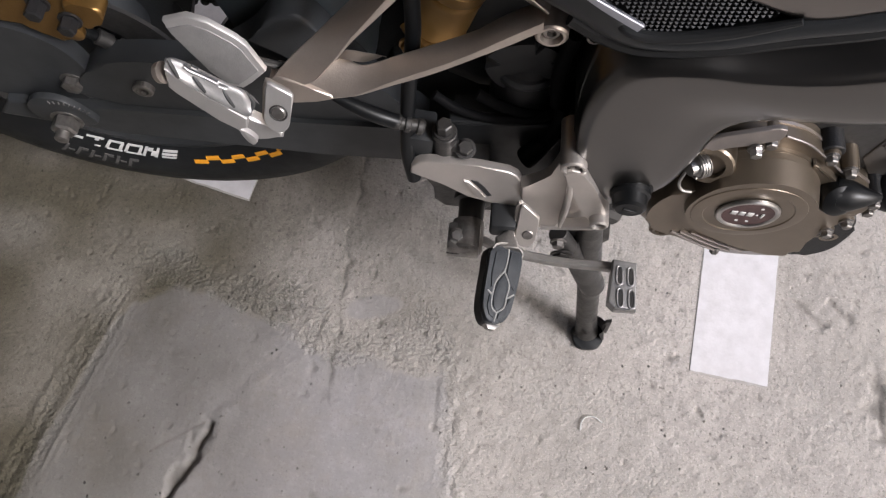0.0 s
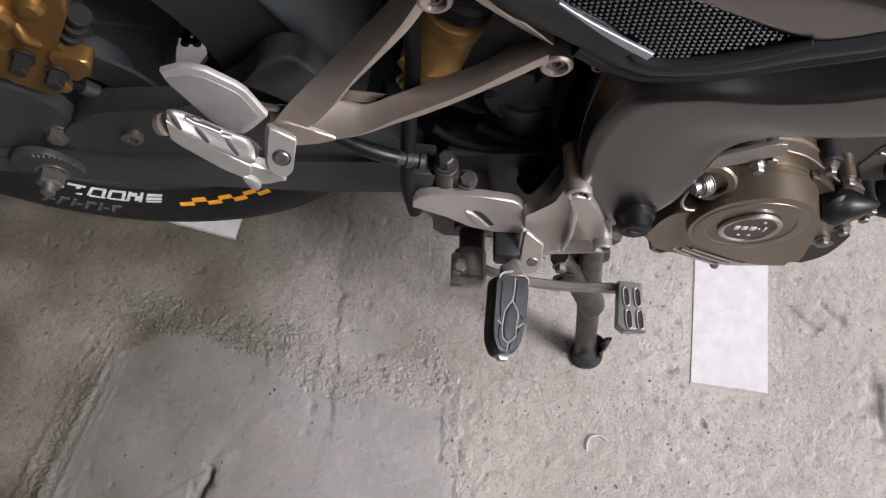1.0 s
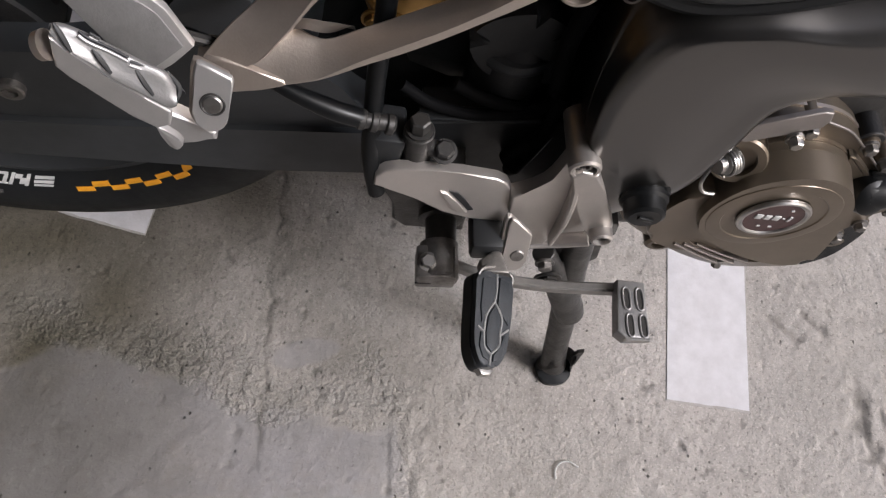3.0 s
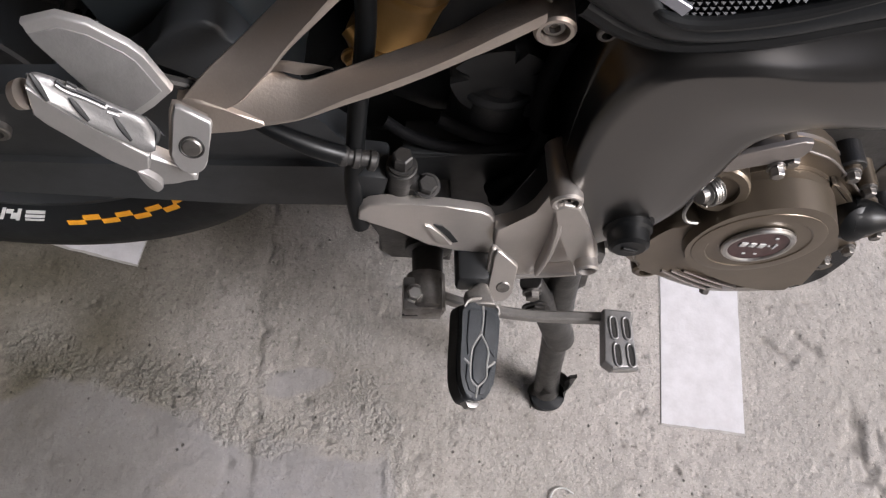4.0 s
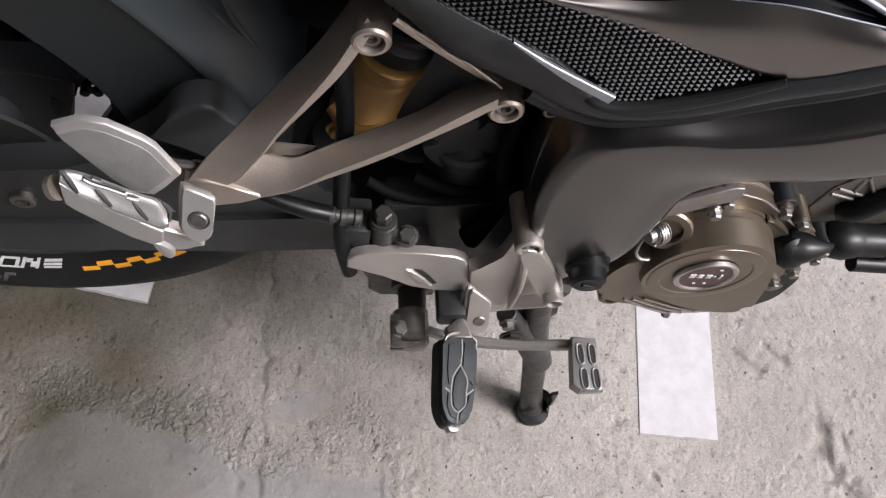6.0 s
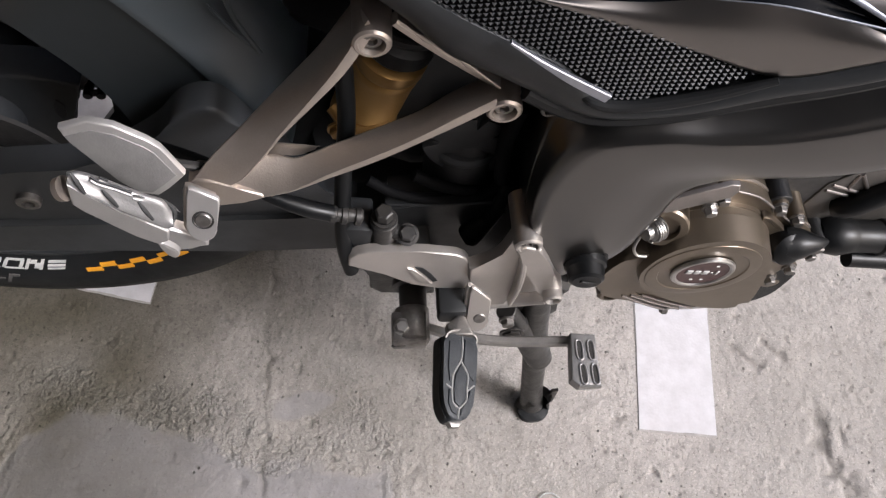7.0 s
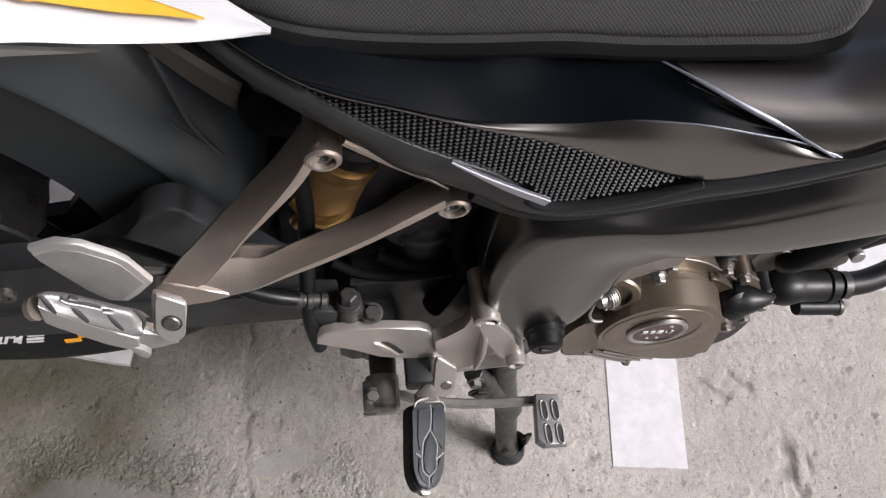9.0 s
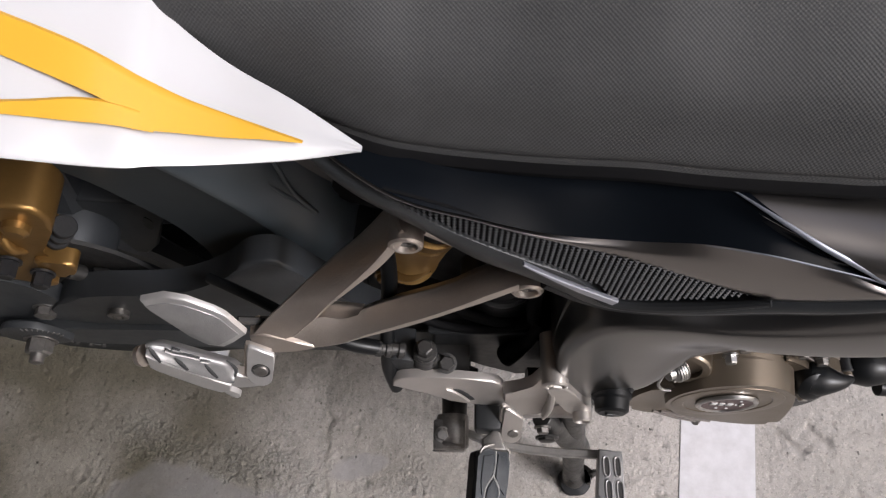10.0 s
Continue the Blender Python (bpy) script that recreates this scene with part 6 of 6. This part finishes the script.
def build_side_panel():
    low = [(-0.055, 0.572, 0.698), (-0.020, 0.549, 0.675), (0.011, 0.543, 0.647), (0.034, 0.5385, 0.630), (0.060, 0.534, 0.605), (0.084, 0.529, 0.596), (0.108, 0.524, 0.586), (0.131, 0.519, 0.576), (0.158, 0.513, 0.5745), (0.195, 0.505, 0.591), (0.233, 0.498, 0.6150), (0.272, 0.490, 0.6395), (0.320, 0.4835, 0.672), (0.40, 0.482, 0.714), (0.48, 0.486, 0.742)]
    lip = [(-0.045, 0.570, 0.702), (0.006, 0.5365, 0.6835), (0.022, 0.5310, 0.6735), (0.044, 0.5270, 0.6555), (0.068, 0.5230, 0.6415), (0.092, 0.5190, 0.6305), (0.120, 0.5150, 0.6165), (0.143, 0.5120, 0.5915), (0.161, 0.511, 0.5885), (0.192, 0.504, 0.6025), (0.228, 0.4975, 0.6275), (0.262, 0.4905, 0.6470), (0.318, 0.4845, 0.684), (0.40, 0.4835, 0.722), (0.48, 0.488, 0.750)]
    mid = [((a[0] + b[0]) / 2, (a[1] + b[1]) / 2 - 0.004, (a[2] + b[2]) / 2) for a, b in zip(low, lip)]
    turn_in = [(x, y + 0.012, z + 0.002) for x, y, z in low]
    lip_in = [(x, y + 0.008, z + 0.001) for x, y, z in lip]
    bm = loft(B(), [turn_in, low, mid, lip, lip_in], 60, 14, (0, 0.003, 0))
    pan = part("side_panel", bm, M_SWING, BIKE, "glossy dark grey side panel with a mesh grille", 50)
    # Dark tube stands in for the shade in the panel's undercut.
    part("undercut_shade", tube(B(), [(x, y + 0.006, z - 0.007) for x, y, z in low[6:]], 0.0065, 10, 60), M_DARK, pan)
    # body of the panel round the grille, and the black skin over its crease
    bot = [(-0.048, 0.571, 0.703), (0.010, 0.5340, 0.6865), (0.060, 0.5255, 0.672), (0.100, 0.5195, 0.662), (0.145, 0.514, 0.650), (0.190, 0.505, 0.640), (0.232, 0.4975, 0.632), (0.262, 0.4908, 0.650), (0.290, 0.4868, 0.667), (0.318, 0.4842, 0.684), (0.40, 0.4832, 0.722), (0.48, 0.4875, 0.750)]
    crease = [(-0.048, 0.5715, 0.7035), (0.011, 0.5345, 0.6873), (0.061, 0.5260, 0.6732), (0.102, 0.5215, 0.6645), (0.148, 0.5185, 0.6640), (0.182, 0.5138, 0.6715), (0.212, 0.507, 0.675), (0.248, 0.4995, 0.6728), (0.289, 0.4880, 0.6665), (0.322, 0.4872, 0.688), (0.40, 0.4890, 0.727), (0.48, 0.4935, 0.755)]
    mid = [(a[0] * 0.5 + b[0] * 0.5, a[1] * 0.5 + b[1] * 0.5 - 0.002, a[2] * 0.5 + b[2] * 0.5 + 0.0015) for a, b in zip(crease, bot)]
    part("panel_top", loft(B(), [crease, mid, bot, [(x, y + 0.009, z - 0.001) for x, y, z in bot]], 60, 16), M_TANK, pan, "", 50)
    upper = [(-0.055, 0.578, 0.706), (0.012, 0.563, 0.695), (0.060, 0.559, 0.691), (0.100, 0.555, 0.689), (0.145, 0.551, 0.685), (0.186, 0.541, 0.6905), (0.212, 0.5225, 0.6890), (0.237, 0.5075, 0.6840), (0.263, 0.497, 0.6757), (0.289, 0.4878, 0.6662)]
    under = [(-0.048, 0.5717, 0.7038), (0.011, 0.5342, 0.6877), (0.061, 0.5257, 0.6737), (0.102, 0.5212, 0.6650), (0.148, 0.5181, 0.6644), (0.182, 0.5134, 0.6719), (0.212, 0.507, 0.675), (0.241, 0.501, 0.6732), (0.270, 0.4945, 0.6708), (0.289, 0.4880, 0.6663)]
    deep = [(a[0] * 0.5 + b[0] * 0.5, a[1] * 0.5 + b[1] * 0.5 + 0.003, a[2] * 0.5 + b[2] * 0.5 - 0.002) for a, b in zip(upper, under)]
    # Real hollow at the front; behind it the panel's dark reflection is painted black.
    part("hollow_reflection", loft(B(), [[(x, y + 0.012, z - 0.004) for x, y, z in upper], upper, deep, under], 52, 14), M_BLUE, pan, "glossy blue-black front hollow with a painted dark reflection behind it", 50)
    # front cover running on to the tank
    ftop = [(0.197, 0.5330, 0.6885), (0.250, 0.5265, 0.6905), (0.288, 0.5255, 0.6955), (0.36, 0.525, 0.721), (0.48, 0.528, 0.758)]
    fbot = [(0.288, 0.4880, 0.6645), (0.300, 0.4870, 0.673), (0.322, 0.4875, 0.687), (0.38, 0.490, 0.715), (0.48, 0.495, 0.75)]
    fmid = [(a[0] * 0.5 + b[0] * 0.5, a[1] * 0.5 + b[1] * 0.5 - 0.006, a[2] * 0.5 + b[2] * 0.5 + 0.006) for a, b in zip(ftop, fbot)]
    fin = [(x, y + 0.012, z - 0.004) for x, y, z in fbot]
    part("tank_cover", loft(B(), [[(x + 0.03, y + 0.10, z + 0.030) for x, y, z in ftop], [(x + 0.01, y + 0.030, z + 0.002) for x, y, z in ftop], ftop, fmid, fbot, fin], 40, 20), M_TANK, pan, "satin dark grey tank side cover", 50)
    # thin pale tubes that paint the highlight on the crease edges
    part("edge_glint", tube(B(), [(0.192, 0.537, 0.6912), (0.212, 0.5225, 0.690), (0.237, 0.5075, 0.6848), (0.263, 0.497, 0.6765), (0.288, 0.4872, 0.6655)], [0.0004, 0.0011, 0.0016, 0.0016, 0.0009], 10, 30, 0.6), M_GLINT, pan, "pale highlight painted along the crease edge")
    part("edge_glint", tube(B(), [(x, y - 0.0008, z + 0.0006) for x, y, z in under[5:]], [0.0002, 0.0005, 0.0006, 0.0006, 0.0006], 10, 24, 0.6), M_GLINT, pan)
    part("grille_rim", tube(B(), [(0.128, 0.5190, 0.598), (0.142, 0.5110, 0.5925), (0.163, 0.5065, 0.5950), (0.195, 0.5015, 0.6095), (0.229, 0.4960, 0.6318)], [0.0012, 0.0032, 0.0038, 0.0038, 0.0022], 10, 30), M_DARK, pan)
    # grille: backing sheet and rows of small raised studs
    g_top = [(0.010, 0, 0.6865), (0.0316, 0, 0.6808), (0.0698, 0, 0.6697), (0.1008, 0, 0.6620), (0.1459, 0, 0.6520), (0.1967, 0, 0.6392), (0.2244, 0, 0.6332)]
    g_low = [(0.012, 0, 0.681), (0.030, 0, 0.6655), (0.052, 0, 0.650), (0.0760, 0, 0.6370), (0.098, 0, 0.6275), (0.118, 0, 0.6180), (0.138, 0, 0.6060), (0.146, 0, 0.5925), (0.162, 0, 0.5950), (0.178, 0, 0.6020), (0.2019, 0, 0.6155), (0.2215, 0, 0.6300)]
    part("grille_backing", loft(B(), [[(x, skin_y(x) + 0.0015, z + 0.002) for x, y, z in g_top], [(x, skin_y(x) + 0.0015, z - 0.002) for x, y, z in g_low]], 60, 6, (0, 0.002, 0)), M_MATTE, pan)
    bm = B()
    xs = np.arange(0.0118, 0.224, 0.0033)
    top_x, top_z = [p[0] for p in g_top], [p[2] for p in g_top]
    low_x, low_z = [p[0] for p in g_low], [p[2] for p in g_low]
    lt = spline(g_low, 120)
    lx, lz = [p.x for p in lt], [p.z for p in lt]
    for i, x in enumerate(xs):
        zt, zb = np.interp(x, top_x, top_z), np.interp(x, lx, lz)
        for k in range(54):
            z = zt - 0.001 - k * 0.0035 - (0.00175 if i % 2 else 0)
            if z < zb + 0.001:
                break
            y = skin_y(x)
            w, h, p = 0.0014, 0.0014, 0.0014
            vs = [bm.verts.new(q) for q in ((x - w, y, z + h), (x + w, y, z + h), (x, y, z - h), (x, y - p, z + h * 0.4))]
            for f in ((0, 1, 3), (1, 2, 3), (2, 0, 3)):
                bm.faces.new([vs[q] for q in f])
    net = part("grille_mesh", bm, M_NET, pan, "fine grey studded mesh", 20)
    net["kind"] = "stuff"
    part("grille_trim", beam(B(), [(0.088, 0.5150, 0.6385), (0.106, 0.5118, 0.6265), (0.1235, 0.5090, 0.6160), (0.1465, 0.5060, 0.6035)], [0.0016, 0.0034, 0.0056, 0.0066], 0.003, 0.2), M_TRIM, pan, "pale silver trim strip")
    socket_bolt(pan, (0.127, 0.538, 0.5535), 0.0056, material=M_STEEL)


# seat
def build_seat():
    edge = [(-0.14, 0.600, 0.740), (-0.06, 0.580, 0.713), (0.001, 0.562, 0.700), (0.032, 0.558, 0.695), (0.070, 0.554, 0.695), (0.102, 0.550, 0.698), (0.144, 0.546, 0.702), (0.183, 0.542, 0.702), (0.230, 0.537, 0.706), (0.268, 0.534, 0.710), (0.288, 0.539, 0.721), (0.296, 0.58, 0.735)]
    def up(dy, dz, pull=0.0):
        return [(x - pull * max(0, x - 0.2), y + dy, z + dz) for x, y, z in edge]
    mid = [(x - 0.1 * max(0, x - 0.2), 0.685, 0.792 + 0.10 * max(0, -x) + 0.00 * z) for x, y, z in edge]
    far = lambda rail: [(x, 1.37 - y, z) for x, y, z in rail]
    a, b, c, d, e = up(0.030, -0.006), edge, up(0.001, 0.020, 0.02), up(0.016, 0.052, 0.05), up(0.060, 0.080, 0.1)
    bm = loft(B(), [a, b, c, d, e, mid, far(e), far(d), far(c), far(b), far(a)], 80, 60, (0, 0, -0.012))
    seat = part("seat", bm, M_WEAVE, BIKE, "black textured vinyl rider seat", 60)
    part("seat_base", block(B(), (0.10, 0.685, 0.70), (0.36, 0.22, 0.03), (0, 0, 0), 0.01), M_DARK, seat)
    under = [p for p in edge[1:]]
    part("seat_rim", loft(B(), [[(x, y + 0.004, z) for x, y, z in under], [(x, y - 0.002, z - 0.003) for x, y, z in under], [(x, y - 0.006, z - 0.011) for x, y, z in under], [(x, y + 0.010, z - 0.024) for x, y, z in under]], 60, 10), M_MATTE, seat)
    # Black tube put in for the shaded gap between seat and panel.
    part("seat_gap_fill", tube(B(), [(x, y + 0.005, z - 0.003) for x, y, z in edge[1:]], 0.0062, 10, 60), M_MATTE, seat)


# tail panel
def tail_rails():
    low = [(0.0, 0.545, 0.7085), (-0.033, 0.535, 0.7165), (-0.066, 0.525, 0.7290), (-0.092, 0.518, 0.7400), (-0.115, 0.5125, 0.7500), (-0.20, 0.505, 0.782), (-0.40, 0.515, 0.80)]
    top = [(0.0005, 0.5455, 0.7105), (-0.033, 0.556, 0.7225), (-0.066, 0.566, 0.734), (-0.092, 0.580, 0.752), (-0.112, 0.597, 0.772), (-0.20, 0.62, 0.81), (-0.40, 0.645, 0.83)]
    top = [(x, a[1] + (y - a[1]) * (1 - 0.14 * min(1, -x / 0.06) if x < 0 else 1), a[2] + (z - a[2]) * (1 - 0.14 * min(1, -x / 0.06) if x < 0 else 1)) for (x, y, z), a in zip(top, low)]
    return low, top


def tail_point(x, f, lift):
    """A place on the tail's side at the length x, f of the way from its lower to its upper edge."""
    low, top = tail_rails()
    lo = [np.interp(-x, [-p[0] for p in low], [p[k] for p in low]) for k in (1, 2)]
    hi = [np.interp(-x, [-p[0] for p in top], [p[k] for p in top]) for k in (1, 2)]
    return Vector((x, lo[0] + (hi[0] - lo[0]) * f - lift, lo[1] + (hi[1] - lo[1]) * f + lift * 0.9))


def build_tail():
    low, top = tail_rails()
    under = [(x, y + min(0.005, 0.35 * -x + 0.001), z - 0.003 * min(1, -x * 20)) for x, y, z in low]
    over = [(x, y + min(0.02, 0.25 * max(0, -x) + 0.0005), z + 0.003 * min(1, max(0, -x) * 20)) for x, y, z in top]
    bm = loft(B(), [under, low, [((a[0] + b[0]) / 2, (a[1] + b[1]) / 2 - 0.0015, (a[2] + b[2]) / 2 + 0.0015) for a, b in zip(low, top)], top, over], 60, 24, (0, 0.0015, 0))
    tail = part("tail_panel", bm, M_WHITE, BIKE, "white tail panel with yellow stripes", 50)
    # Dark grey skin running back and down from the tail's lower edge.
    part("tail_under_band", loft(B(), [[(x, y + 0.004, z - 0.0015 * min(1, -x * 20)) for x, y, z in low], [(x, y + 0.004 + 0.25 * min(0.12, -x), z - 0.004 - 0.26 * min(0.10, -x)) for x, y, z in low], [(x, y + 0.004 + 0.65 * min(0.12, -x), z - 0.004 - 0.62 * min(0.10, -x)) for x, y, z in low]], 40, 10), M_SWING, tail, "dark grey band under the tail panel", 50)
    # Thin white wedge between the tail and the mudguard.
    part("under_strip", prism(B(), [(-0.100, 0.6428), (-0.155, 0.6420), (-0.250, 0.6420), (-0.250, 0.6550), (-0.155, 0.6485)], 0.594, 0.597, 0.0004), M_WHITE, tail, "thin white strip under the tail panel")
    def ribbon(rows, name):
        a = [tail_point(x, f, 0.0075) for x, f, g in rows]
        b = [tail_point(x, g, 0.0075) for x, f, g in rows]
        part(name, loft(B(), [a, b], 40, 8, (0, 0.002, -0.001)), M_YELLOW, tail, "yellow decal stripe")
    return tail, ribbon


build_side_panel()
build_seat()
TAIL, ribbon = build_tail()
ribbon([(-0.027, 0.66, 0.64), (-0.044, 0.76, 0.56), (-0.061, 0.82, 0.49), (-0.080, 0.77, 0.40), (-0.098, 0.73, 0.32)], "stripe")
ribbon([(-0.086, 0.755, 0.42), (-0.098, 0.73, 0.44), (-0.121, 0.72, 0.48), (-0.151, 0.75, 0.545), (-0.175, 0.765, 0.59), (-0.22, 0.78, 0.63), (-0.32, 0.80, 0.66)], "stripe")
ribbon([(-0.090, 0.50, 0.345), (-0.105, 0.45, 0.305), (-0.120, 0.40, 0.272), (-0.140, 0.32, 0.245), (-0.176, 0.215, 0.205)], "stripe")


# drive chain on the far side
def build_chain():
    bm = B()
    x = -0.40
    i = 0
    while x < 0.06:
        z = 0.297 + 0.03 * max(0.0, x + 0.05)
        block(bm, (x, 0.742 + (0.004 if i % 2 else -0.004), z), (0.015, 0.0025, 0.010), (0, 0, 0), 0.0012)
        rod(bm, (x + 0.006, 0.733, z), (x + 0.006, 0.751, z), 0.0048, n=10)
        x += 0.0125
        i += 1
    part("drive_chain", bm, M_RUST, BIKE, "oily drive chain on the far side of the wheel")

    # Dark plate added behind the chain to keep the space above it black.
    part("chain_backing", block(B(), (-0.15, 0.765, 0.36), (0.52, 0.006, 0.176), (0, 0, 0), 0.002), M_DARK, BIKE)
    part("far_swingarm", prism(B(), [(-0.244, 0.30), (-0.247, 0.240), (-0.286, 0.186), (-0.318, 0.180), (-0.42, 0.200), (-0.42, 0.105), (-0.04, 0.105), (-0.04, 0.30)], 0.756, 0.775, 0.003, seg=3), M_DARK, BIKE)


build_chain()
